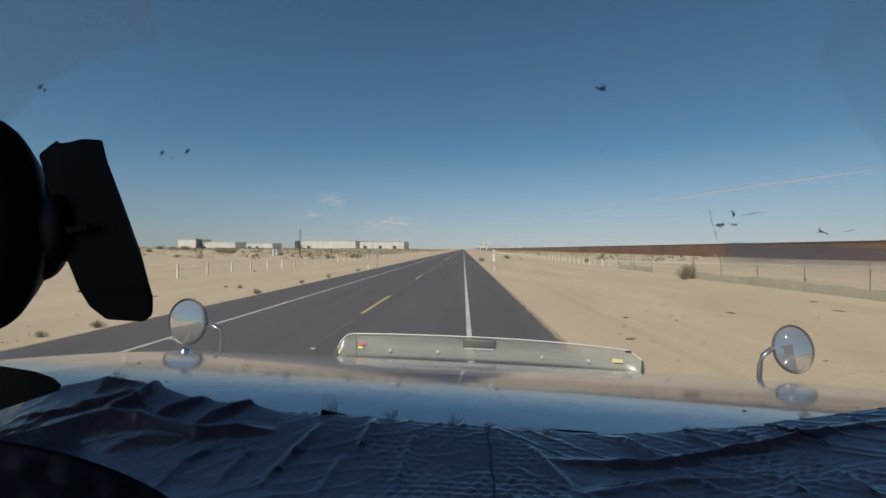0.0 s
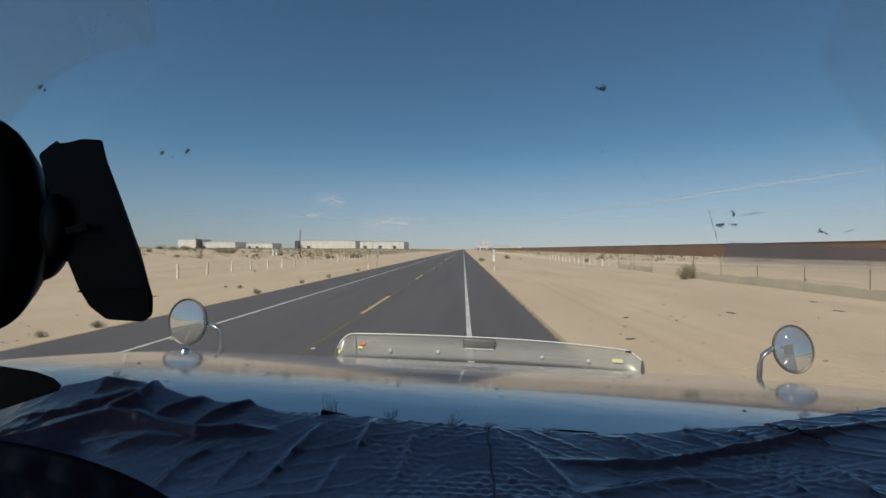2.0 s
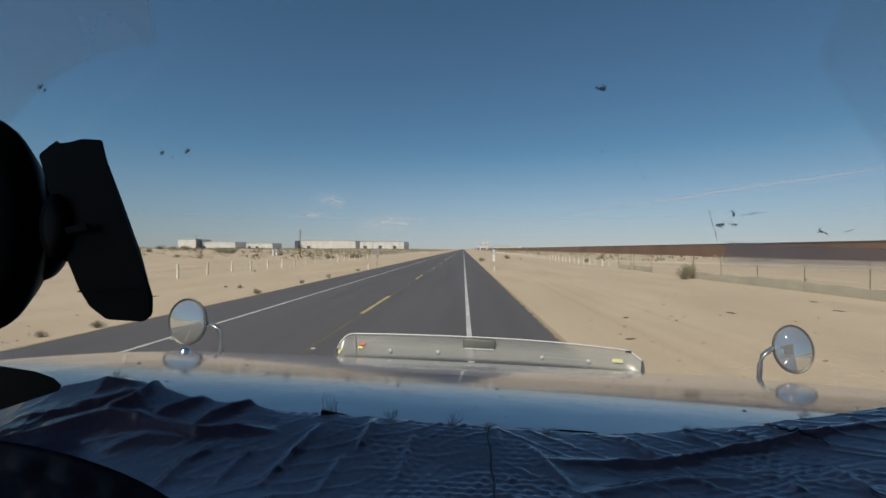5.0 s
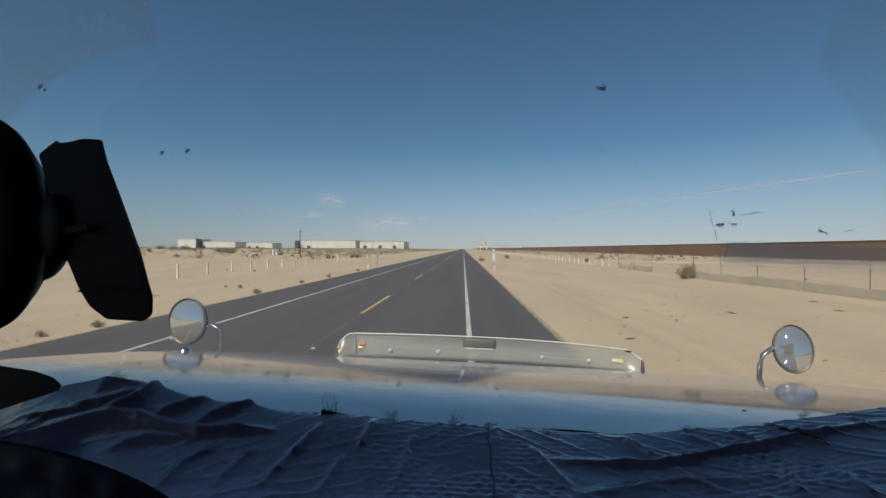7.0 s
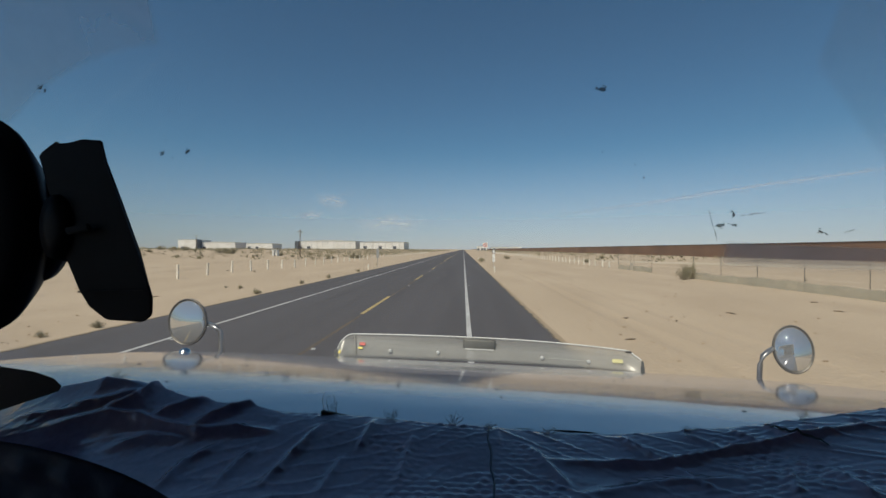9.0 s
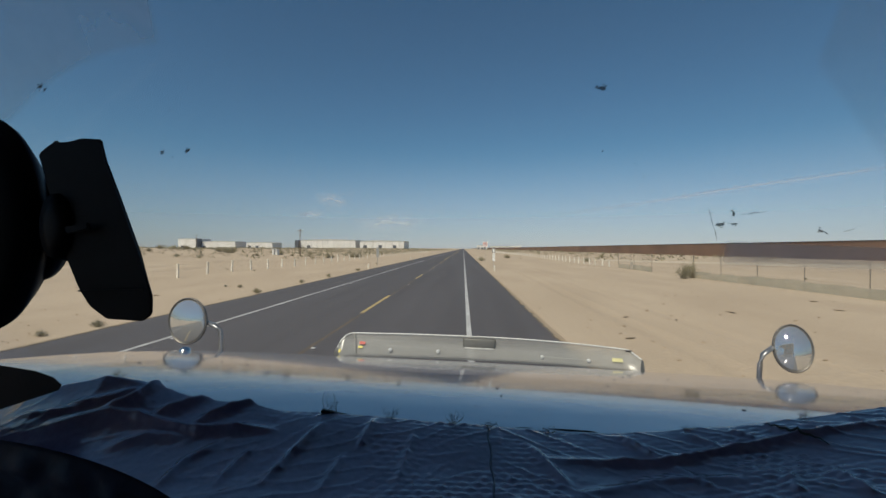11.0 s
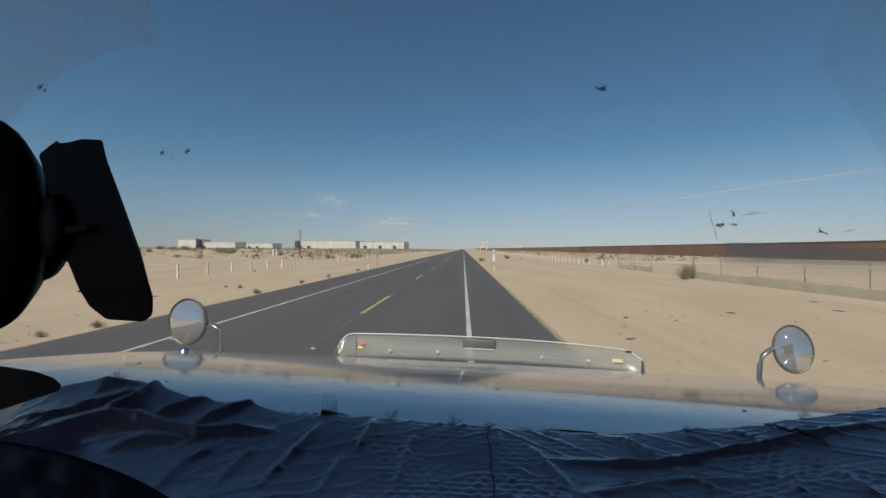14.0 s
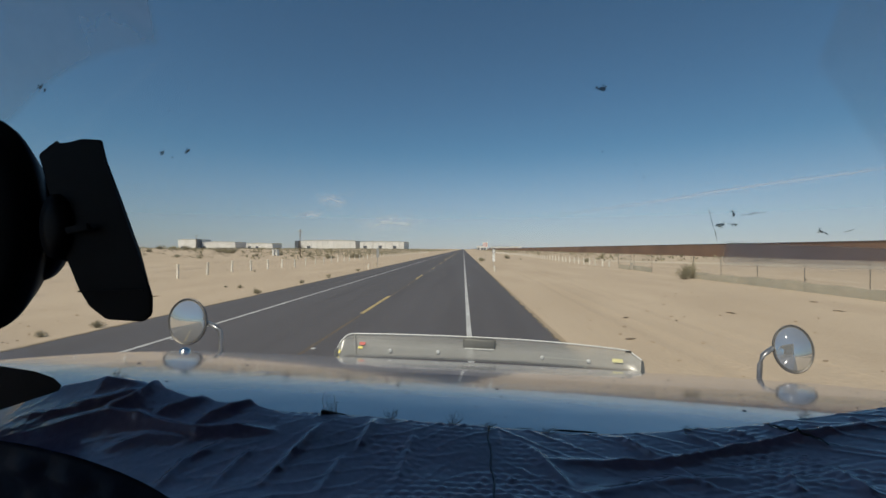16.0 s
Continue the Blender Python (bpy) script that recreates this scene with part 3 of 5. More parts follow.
def splat(u, v, w, h, turn, seed):
    """A dried insect: a ragged blot with specks about it; a long thin one is a broken scratch."""
    q, r = on_glass(u, v), random.Random(seed)
    bm = bmesh.new()
    long_side = max(w, h)
    thin = long_side > 8 * min(w, h)

    def blot(cx, cz, bw, bh):
        ring = []
        for k in range(11):
            a = 2 * math.pi * k / 11
            s = r.uniform(0.5, 1.2)
            ring.append((cx + math.cos(a) * bw * s, cz + math.sin(a) * bh * s))
        add_slab(bm, ring, 0.0, 0.0006)

    if thin:
        for k in range(6):
            t = r.uniform(-1, 1)
            blot(t * w if w > h else r.uniform(-2, 2) * w, t * h if h > w else r.uniform(-2, 2) * h, w * r.uniform(0.1, 0.3) if w > h else w, h * r.uniform(0.1, 0.3) if h > w else h)
    else:
        blot(0, 0, w, h)
        if long_side > 0.0017:
            for k in range(5):
                a, far = r.uniform(0, 6.28), r.uniform(0.8, 2.0)
                blot(math.cos(a) * w * far, math.sin(a) * h * far, w * r.uniform(0.12, 0.4), h * r.uniform(0.12, 0.4))
    part("insect_mark", turned(bm, Matrix.Translation(q + Vector((0, -0.004, 0))) @ pose(0, 0, 0, 67, 0, 0) @ pose(0, 0, 0, 0, 0, turn)), SCRATCH if thin else DIRT, screen)


for k, (u, v, w, h, turn) in enumerate(((0.356, 0.358, 0.0035, 0.0032, 0), (-0.572, 0.219, 0.0018, 0.0036, -25), (-0.628, 0.216, 0.0018, 0.0022, 0), (-0.605, 0.205, 0.0008, 0.001, 0),
                                        (0.651, 0.079, 0.0016, 0.0038, 0), (0.620, 0.053, 0.0055, 0.0018, 15), (0.652, 0.055, 0.0034, 0.0012, 0), (0.846, 0.039, 0.004, 0.0020, -35),
                                        (-0.9, 0.362, 0.0022, 0.003, 20), (-0.89, 0.354, 0.001, 0.002, 0), (0.603, 0.06, 0.00025, 0.018, 4), (0.70, 0.08, 0.016, 0.0003, 12),
                                        (0.915, 0.042, 0.012, 0.0004, 20), (0.357, 0.217, 0.0012, 0.001, 0), (0.43, 0.19, 0.0010, 0.0008, 0), (0.074, -0.353, 0.0012, 0.0009, 0), (0.117, -0.376, 0.0013, 0.0006, 0), (0.14, -0.377, 0.0007, 0.0011, 0), (0.217, -0.378, 0.001, 0.0008, 0),
                                        (0.243, -0.374, 0.0008, 0.0014, 0), (0.45, 0.16, 0.0008, 0.001, 0), (-0.62, 0.245, 0.0006, 0.0007, 0), (-0.612, 0.31, 0.0012, 0.0005, 0))):
    splat(u, v, w, h, turn, k)

# black strip that paints the dark gap between dash cover and hood
part("gap_strip", tube([on_glass(0.105 + 0.0205 * k, -0.4045 - 0.0009 * k - 0.0008 * math.sin(k * 1.3)) for k in range(13)], [0.0006] + [0.0022] * 11 + [0.0004], 6), RUBBER, screen, "black strip painting the dark gap below the glass", True)
# ---- the cloth over the dashboard ----
CLOTH = material("navy_quilted_vinyl", (0.18, 0.14, 0.215), (0.245, 0.19, 0.29), 0.25, scale=9, fine=150, bump=0.001, fine_bump=0.0003, spread=0.2, spec=1.0, coat=1.0)
n, l = CLOTH.node_tree.nodes, CLOTH.node_tree.links
n["Principled BSDF"].inputs["Coat Roughness"].default_value = 0.16
fit_map, cells, bands = n.new("ShaderNodeMapping"), n.new("ShaderNodeTexVoronoi"), n.new("ShaderNodeTexNoise")
fit_map.inputs["Scale"].default_value = (85, 105, 2)
cells.inputs["Scale"].default_value = 1.0
cells.feature = "SMOOTH_F1"
l.new([k for k in n if k.bl_idname == "ShaderNodeTexCoord"][0].outputs["Object"], fit_map.inputs["Vector"])
l.new(fit_map.outputs[0], cells.inputs["Vector"])
weave = n.new("ShaderNodeBump")
weave.invert = True
weave.inputs["Strength"].default_value, weave.inputs["Distance"].default_value = 0.8, 0.0016
l.new(cells.outputs["Distance"], weave.inputs["Height"])
last = n["Principled BSDF"].inputs["Normal"].links[0].from_node
l.new(last.outputs[0], weave.inputs["Normal"])
l.new(weave.outputs[0], n["Principled BSDF"].inputs["Normal"])

# for the stitched seam, and for the flap whose shade is its dark colour
SEAM_SHADE_CLOTH = material("seam_and_shade_cloth", (0.085, 0.085, 0.125), (0.06, 0.06, 0.09), 0.45, scale=14, fine=150, bump=0.003, spread=0.2, spec=0.3)
# folds: the points that each ridge runs through, its height and half width
FOLDS = ((((-0.601, 0.563), (-0.54, 0.571), (-0.484, 0.581), (-0.431, 0.586)), 0.0085, 0.0115),
         (((-0.51, 0.541), (-0.465, 0.55), (-0.42, 0.582)), 0.0076, 0.0065),
         (((-0.506, 0.519), (-0.445, 0.537), (-0.41, 0.54), (-0.332, 0.539), (-0.288, 0.549), (-0.247, 0.555)), 0.0093, 0.0065),
         (((-0.322, 0.453), (-0.318, 0.491), (-0.299, 0.525)), 0.0059, 0.0058),
         (((-0.217, 0.47), (-0.201, 0.521), (-0.186, 0.569)), 0.0076, 0.0050),
         (((-0.128, 0.534), (-0.119, 0.592)), 0.0051, 0.0050),
         (((-0.396, 0.547), (-0.368, 0.579), (-0.351, 0.6)), 0.0093, 0.0058),
         (((-0.342, 0.556), (-0.311, 0.582), (-0.286, 0.61)), 0.0102, 0.0058),
         (((-0.419, 0.609), (-0.429, 0.561), (-0.459, 0.534)), 0.0102, 0.0065),
         (((-0.566, 0.537), (-0.521, 0.537), (-0.473, 0.541)), 0.0051, 0.0043),
         (((-0.417, 0.5), (-0.385, 0.522), (-0.34, 0.529)), 0.0051, 0.0065),
         (((-0.073, 0.472), (-0.068, 0.532), (-0.063, 0.576)), 0.0034, 0.0058),
         (((-0.153, 0.456), (-0.147, 0.496), (-0.142, 0.525)), 0.0034, 0.0050),
         (((-0.267, 0.465), (-0.26, 0.5), (-0.252, 0.524)), 0.0043, 0.0043))
FAR_FOLDS = ((((0.083, 0.564), (0.116, 0.482)), 0.0051, 0.0065),
         (((0.102, 0.534), (0.187, 0.526), (0.24, 0.527), (0.32, 0.538), (0.401, 0.547), (0.507, 0.555)), 0.0093, 0.0079),
         (((0.201, 0.59), (0.225, 0.546), (0.239, 0.525)), 0.0076, 0.0050),
         (((0.287, 0.587), (0.311, 0.549)), 0.0051, 0.0043),
         (((0.385, 0.586), (0.395, 0.55), (0.414, 0.521)), 0.0059, 0.0043),
         (((0.385, 0.481), (0.385, 0.43)), 0.0059, 0.0058),
         (((0.342, 0.481), (0.328, 0.448)), 0.0051, 0.0058),
         (((0.112, 0.467), (0.226, 0.496), (0.306, 0.485)), 0.0043, 0.0086),
         (((0.343, 0.588), (0.357, 0.556)), 0.0043, 0.0036),
         (((0.425, 0.576), (0.439, 0.543)), 0.0043, 0.0036),
         (((0.482, 0.579), (0.488, 0.548)), 0.0043, 0.0036),
         (((0.241, 0.522), (0.263, 0.471)), 0.0043, 0.0058))
FOLD_LINES = [(Vector(a), Vector(b), k / (len(pts) - 1), 1 / (len(pts) - 1), high, wide)
              for pts, high, wide in FOLDS + FAR_FOLDS for k, (a, b) in enumerate(zip(pts, pts[1:]))]


def fold_sum(x, y):
    """The tallest ridge here, with a little of the others."""
    p, top, rest = Vector((x, y)), 0.0, 0.0
    for a, b, t0, dt, high, wide in FOLD_LINES:
        if min(a.x, b.x) - 0.05 > x or max(a.x, b.x) + 0.05 < x:
            continue
        ab = b - a
        t = min(max((p - a).dot(ab) / ab.length_squared, 0), 1)
        d = (p - a - ab * t).length / wide
        along = t0 + dt * t
        h = high * math.exp(-d ** 1.45) * min(1, 0.35 + 3.2 * along, 0.35 + 3.2 * (1 - along))
        rest = max(min(h, top), rest)
        top = max(h, top)
    return top + 0.25 * rest


# how high the cloth's front edge rides over the dashboard from side to side
EDGE_X = (-0.640, -0.594, -0.557, -0.524, -0.485, -0.450, -0.428, -0.407, -0.373, -0.344, -0.314, -0.281, -0.245, -0.186, -0.118, -0.046, 0.023, 0.107, 0.174, 0.269, 0.348, 0.376, 0.425, 0.479, 0.538)
EDGE_Z = (1.847, 1.855, 1.864, 1.874, 1.880, 1.876, 1.871, 1.865, 1.855, 1.850, 1.846, 1.842, 1.835, 1.834, 1.830, 1.823, 1.819, 1.812, 1.811, 1.817, 1.826, 1.830, 1.839, 1.847, 1.858)


def cloth_place(x, s):
    """s runs from the edge by the windscreen (0) towards the seats (1)."""
    y = 0.612 - 0.05 * x * x - 0.30 * s + 0.004 * noise.noise(Vector((x * 9, 1, s * 3)))
    edge = float(np.interp(x, EDGE_X, EDGE_Z))
    flat = 1.80 + 0.03 * max(-x - 0.1, 0) + 0.17 * max(x - 0.22, 0)
    k = math.exp(-(s / 0.3) ** 2)
    z = edge * k + flat * (1 - k) - 0.05 * max(s - 0.6, 0) + fold_sum(x, y) - 0.03 * max(0.025 - s, 0) / 0.025
    z += 0.0020 * noise.noise(Vector((x * 13, y * 17, 0)))
    # fine creases that run with the folds
    slant = 30 if x < 0.05 else -30
    crease = abs(noise.noise(Vector((x * 22 - y * slant, y * 8 + x * 6, 4))))
    z += (0.0026 if x > -0.2 else 0.0018) * math.exp(-crease * 18) * (0.5 + 0.5 * noise.noise(Vector((x * 7, y * 7, 9))))
    # stitched puffs in uneven rows, plump here and flat there
    row = y / 0.0098 + 0.35 * noise.noise(Vector((x * 5, y * 5, 7)))
    puff = abs(math.sin(math.pi * (x / 0.0155 + 0.5 * (math.floor(row) % 2) + 0.5 * noise.noise(Vector((x * 9, y * 9, 3)))))) * abs(math.sin(math.pi * row))
    plump = max(0.25 + 1.1 * noise.noise(Vector((x * 10, y * 14, 1))) + 0.5 * noise.noise(Vector((x * 60, round(row) * 7.3, 5))), 0.05)
    z += 0.0030 * max(puff - 0.3, 0) * min(max((x + 0.30) / 0.22, 0.08), 1) * min(plump, 1.0)
    return (x, y, z)


cloth = thing("dash_cover", "wrinkled navy quilted vinyl cover spread over the dashboard", "dash cover", Matrix.Translation((CX, CY, 0)))
SEAM = 0.033
rows = [k / 160 for k in range(121)]
part("left_panel", grid([SEAM - 0.0025 * k for k in range(324, -1, -1)], rows, cloth_place), CLOTH, cloth, smooth=True)
part("right_panel", grid([SEAM + 0.0025 * k for k in range(325)], rows, cloth_place), CLOTH, cloth, smooth=True)
part("seam", tube([Vector(cloth_place(SEAM + 0.0012 * math.sin(k * 0.9), k / 40)) + Vector((0, 0, 0.0004)) for k in range(1, 30)], 0.0012, 6), SEAM_SHADE_CLOTH, cloth, "dark stitched seam", True)
THREAD = material("frayed_tan_thread", (0.34, 0.27, 0.20), (0.26, 0.20, 0.15), 0.9, scale=20, fine=90)
r = random.Random(5)
for x, high in ((-0.182, 0.03), (-0.10, 0.016), (-0.012, 0.02), (0.035, 0.008), (0.115, 0.012), (0.30, 0.006), (0.44, 0.014), (0.55, 0.008), (-0.475, 0.012)):
    q = Vector(cloth_place(x, 0.03))
    bm = bmesh.new()
    for k in range(20):
        p1 = q + Vector((r.uniform(-0.012, 0.012), r.uniform(-0.004, 0.004), high * r.uniform(0.3, 1.0)))
        add_tube(bm, [q + Vector((r.uniform(-0.01, 0.01), 0, -0.004)), q.lerp(p1, 0.6) + Vector((r.uniform(-0.008, 0.008), 0, 0)), p1], 0.00016, 4)
    part("frayed_thread", bm, THREAD, cloth, "loose frayed threads")
# a torn scrap and a split in the vinyl
q = Vector(cloth_place(-0.178, 0.02)) + Vector((0, 0, 0.004))
part("torn_scrap", turned(box((-0.018, -0.003, -0.002), (0.018, 0.003, 0.003), 0.001), Matrix.Translation(q) @ pose(0, 0, 0, 0, 14, 8)), RUBBER, cloth, "small black torn scrap")
a, b, c = (Vector(p) for p in FAR_FOLDS[4][0])
split = [a.lerp(b, k / 8) for k in range(8)] + [b.lerp(c, k / 8) for k in range(9)]
part("split", tube([Vector((p.x, p.y, cloth_place(p.x, (0.612 - 0.05 * p.x * p.x - p.y) / 0.30)[2] + 0.001 + 0.0012 * math.sin(k * 2.3))) for k, p in enumerate(split)],
                   [0.0004 + 0.0013 * math.sin(math.pi * k / 16) for k in range(17)], 6), RUBBER, cloth, "dark split in the vinyl", True)

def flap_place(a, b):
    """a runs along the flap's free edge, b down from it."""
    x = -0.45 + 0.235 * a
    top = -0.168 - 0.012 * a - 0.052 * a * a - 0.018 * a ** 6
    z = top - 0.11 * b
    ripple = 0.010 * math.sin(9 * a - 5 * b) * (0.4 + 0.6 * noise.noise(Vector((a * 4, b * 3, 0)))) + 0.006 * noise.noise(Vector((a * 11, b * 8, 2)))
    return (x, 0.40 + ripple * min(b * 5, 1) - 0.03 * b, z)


# the cover's corner in shade: the shade is put into the sheet's colour
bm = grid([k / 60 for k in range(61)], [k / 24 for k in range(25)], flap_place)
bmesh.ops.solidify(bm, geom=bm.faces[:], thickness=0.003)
part("shaded_flap", turned(bm, pose(0, 0, EYE, 0, 0, YAW)), SEAM_SHADE_CLOTH, cloth, "flap of the cover with shade put into its colour", True)

# ---- the holder on its suction cup, close to the eye ----
holder = thing("device_holder", "black plastic device holder with round suction cup", "holder", pose(CX, CY, EYE, 0, 0, YAW))


def sight(px, py, d=0.4):
    return ((px - 784) / 784 * d, (441 - py) / 784 * d)


def plate(pts, y0, y1, bevel):
    bm = bmesh.new()
    add_slab(bm, pts, -y1, -y0)
    bmesh.ops.bevel(bm, geom=bm.edges[:], offset=bevel, segments=2, affect="EDGES")
    return turned(bm, pose(0, 0, 0, 90))


outline = [sight(*q) for q in ((73, 278), (77, 270), (96, 261), (103, 249), (108, 258), (125, 254), (148, 247), (183, 249), (187, 286), (217, 359), (250, 451), (272, 526), (271, 557), (256, 569),
                               (192, 565), (162, 542), (142, 509), (121, 452), (95, 350))]
part("plate", plate(outline, 0.3965, 0.4005, 0.0012), BLACK, holder)
part("cup", turned(lathe([(0.02, -0.03), (0.075, -0.022), (0.092, -0.004), (0.095, 0.004), (0.06, 0.014), (0.02, 0.018)], 40), pose(-0.4085, 0.40, 0.022, 90, 0, 0) @ Matrix.Diagonal((0.52, 1.02, 1, 1))), BLACK, holder, "", True)
part("ring", turned(lathe([(0.03, -0.012), (0.072, -0.008), (0.075, 0.0), (0.072, 0.008), (0.03, 0.012)], 40), pose(-0.388, 0.42, 0.02, 90, 0, 0) @ Matrix.Diagonal((0.44, 0.70, 1, 1))), BLACK, holder, "", True)
part("hub", turned(lathe([(0.012, -0.02), (0.03, -0.018), (0.034, 0.0), (0.03, 0.018), (0.012, 0.02)], 28), pose(-0.345, 0.41, 0.02, 90, 0, 0) @ Matrix.Diagonal((0.42, 0.95, 1, 1))), BLACK, holder, "", True)
part("clamp_bar", plate([sight(*q) for q in ((132, 404), (172, 396), (176, 408), (136, 416))], 0.388, 0.392, 0.001), BLACK, holder)
part("lower_ridge", plate([sight(*q) for q in ((152, 513), (266, 511), (266, 514), (153, 516))], 0.390, 0.392, 0.0004), BLACK, holder)
inv_truck = truck.matrix_basis.inverted()
# the edge of the instrument hood beside it
wedge = [((px - 784) / 784, (441 - py) / 784) for px, py in ((-90, 640), (0, 648), (60, 657), (95, 669), (109, 682), (104, 692), (0, 726), (-90, 752))]
bm = bmesh.new()
rings = [[bm.verts.new((u * d, d, v * d)) for u, v in wedge] for d in (0.495, 0.503, 0.555)]
for a, b in zip(rings, rings[1:]):
    for k in range(len(wedge)):
        bm.faces.new((a[k], a[(k + 1) % len(wedge)], b[(k + 1) % len(wedge)], b[k]))
bm.faces.new(rings[0][::-1])
bm.faces.new(rings[-1])
part("instrument_hood", turned(bm, inv_truck @ pose(CX, CY, EYE, 0, 0, YAW)), BLACK, truck, "black instrument hood")

# wheels, each standing on the road
TYRE = lathe([(0.28, -0.14), (0.46, -0.14), (0.5, -0.11), (0.5, 0.11), (0.46, 0.14), (0.28, 0.14)], 36)
RIM = lathe([(0.1, -0.05), (0.26, -0.10), (0.285, -0.135), (0.285, 0.135), (0.26, 0.10), (0.1, 0.05)], 36)
tyre_me, rim_me = mesh(TYRE, "tyre", RUBBER), mesh(RIM, "rim", CHROME)
inv = truck.matrix_basis.inverted()
for x in (-1.0, 1.05):
    for y in (1.55, -4.2):
        wheel = new("wheel", tyre_me)
        wheel.parent = truck
        wheel.matrix_basis = inv @ pose(CX + x, CY + y, 0.5, 0, 90, 0)
        tagged(wheel, "black truck wheel")
        rim_ob = new("rim", rim_me)
        rim_ob.parent = wheel


# ---- along the road ----
def ahead(u, d):
    """The place at the distance d ahead of the truck and the tangent u to the right of its line of sight."""
    yaw = radians(YAW)
    return CX + d * (u * math.cos(yaw) - math.sin(yaw)), CY + d * (u * math.sin(yaw) + math.cos(yaw))


def yard_place(u, d):
    """The same, from where the road comes up to the yard."""
    yaw = radians(YAW)
    return 0.4 + d * (u * math.cos(yaw) - math.sin(yaw)), YARD_Y + d * (u * math.sin(yaw) + math.cos(yaw))


def on_ground(x, y, turn=0, lean=0):
    off = ROAD_L < x < ROAD_R
    return pose(x, y, 0.0 if off else ground_z(x, y), 0, lean, turn)


first_marker = thing("delineator", "white plastic roadside delineator post", "delineator", on_ground(-9.6, YARD_Y + 13.7), "delineators along the road")
bm = bmesh.new()
add_slab(bm, [(0.05 * math.cos(a), 0.035 * math.sin(a)) for a in (math.pi * 2 * k / 14 for k in range(14))], -0.1, 0.56)
for v in bm.verts:
    if v.co.z > 0.5:
        v.co.z += v.co.x * 0.5
for v in bm.verts:
    v.co.x *= 1.3
part("post", bm, WHITE_POST, first_marker)
part("reflector", box((-0.025, -0.040, 0.42), (0.025, -0.034, 0.50), 0.002), SIGN_WHITE, first_marker)
for x, y, lean in ((3.1, 18.6, 0), (-9.35, 22.4, 2), (-9.4, 78, 1), (-9.4, YARD_Y + 52, -2), (-9.4, YARD_Y + 98, 0), (-9.4, YARD_Y + 144, 0), (-9.4, YARD_Y + 190, 1), (2.9, 56, 0), (-9.3, 58, -2), (2.95, YARD_Y - 30, 0), (-9.5, YARD_Y - 36, 2)):
    copy_thing(first_marker, on_ground(x, y, 0, lean))

# kilometre sign and no-passing sign
km = thing("kilometre_sign", "white highway kilometre sign with black lettering on a post", "road sign", on_ground(3.65, 27.8) @ Matrix.Diagonal((0.85, 1, 0.96, 1)))
part("post", box((-0.022, -0.022, -0.3), (0.022, 0.022, 2.2), 0.004), GALV, km)
shieldp = [(-0.15, 1.82), (-0.15, 2.08), (-0.11, 2.16), (-0.04, 2.13), (0, 2.15), (0.04, 2.13), (0.11, 2.16), (0.15, 2.08), (0.15, 1.82), (0.09, 1.74), (0, 1.71), (-0.09, 1.74)]
board = part("route_plate", turned(add_slab(bmesh.new(), [(-0.2, 1.68), (0.2, 1.68), (0.2, 2.2), (-0.2, 2.2)], 0.024, 0.028), pose(0, 0, 0, 90)), SIGN_BLACK, km)
part("route_shield", turned(add_slab(bmesh.new(), shieldp, 0.030, 0.034), pose(0, 0, 0, 90)), SIGN_WHITE, board)
letters("2", 0.26, SIGN_BLACK, "route_number", board, pose(0, -0.036, 1.90))
letters("MEXICO", 0.055, SIGN_BLACK, "route_word", board, pose(0, -0.036, 2.07))
board = part("distance_plate", turned(add_slab(bmesh.new(), [(-0.16, 0.72), (0.16, 0.72), (0.16, 1.64), (-0.16, 1.64)], 0.024, 0.028), pose(0, 0, 0, 90)), SIGN_WHITE, km)
for k, word in enumerate(("km", "1", "8", "5")):
    letters(word, 0.22 if k else 0.18, SIGN_BLACK, "distance_text", board, pose(0, -0.030, 1.53 - 0.225 * k))
nop = thing("no_passing_sign", "square white no-passing sign with red ring on a post", "road sign", on_ground(3.9, 52.0))
part("post", box((-0.025, -0.025, -0.3), (0.025, 0.025, 3.2), 0.004), GALV, nop)
bm = box((-0.43, -0.034, 2.35), (0.43, -0.028, 3.21), 0.002)
board = part("plate", bm, SIGN_WHITE, nop)


def ring(r0, r1, y, seg=40, cz=2.8, flat=1.0):
    bm = bmesh.new()
    v = [[bm.verts.new((r * math.cos(2 * math.pi * k / seg), yy, cz + r * math.sin(2 * math.pi * k / seg))) for k in range(seg)] for r, yy in ((r0, y + 0.003), (r0, y), (r1, y), (r1, y + 0.003))]
    for a, b in zip(v, v[1:]):
        for k in range(seg):
            bm.faces.new((a[k], a[(k + 1) % seg], b[(k + 1) % seg], b[k]))
    return bm


part("red_ring", ring(0.27, 0.35, -0.040), SIGN_RED, board)
part("arrow", box((-0.12, -0.038, 2.62), (-0.07, -0.035, 2.98)), SIGN_BLACK, board)
part("arrow", box((0.06, -0.038, 2.62), (0.11, -0.035, 2.98)), SIGN_BLACK, board)
part("red_bar", turned(box((-0.3, -0.004, -0.035), (0.3, 0.0, 0.035)), pose(0, -0.040, 2.8, 0, 45)), SIGN_RED, board)

back = thing("road_sign", "grey back of a narrow road sign on a post", "road sign", on_ground(-9.75, 29.4))
part("post", box((-0.022, -0.022, -0.3), (0.022, 0.022, 2.2), 0.004), GALV, back)
part("plate", box((-0.15, 0.024, 1.1), (0.15, 0.03, 2.2), 0.002), GALV, back)

# fences: white posts with two strands of wire
WIRE = material("fence_wire", (0.3, 0.29, 0.27), (0.2, 0.18, 0.16), 0.6, 0.5, scale=3, fine=40)


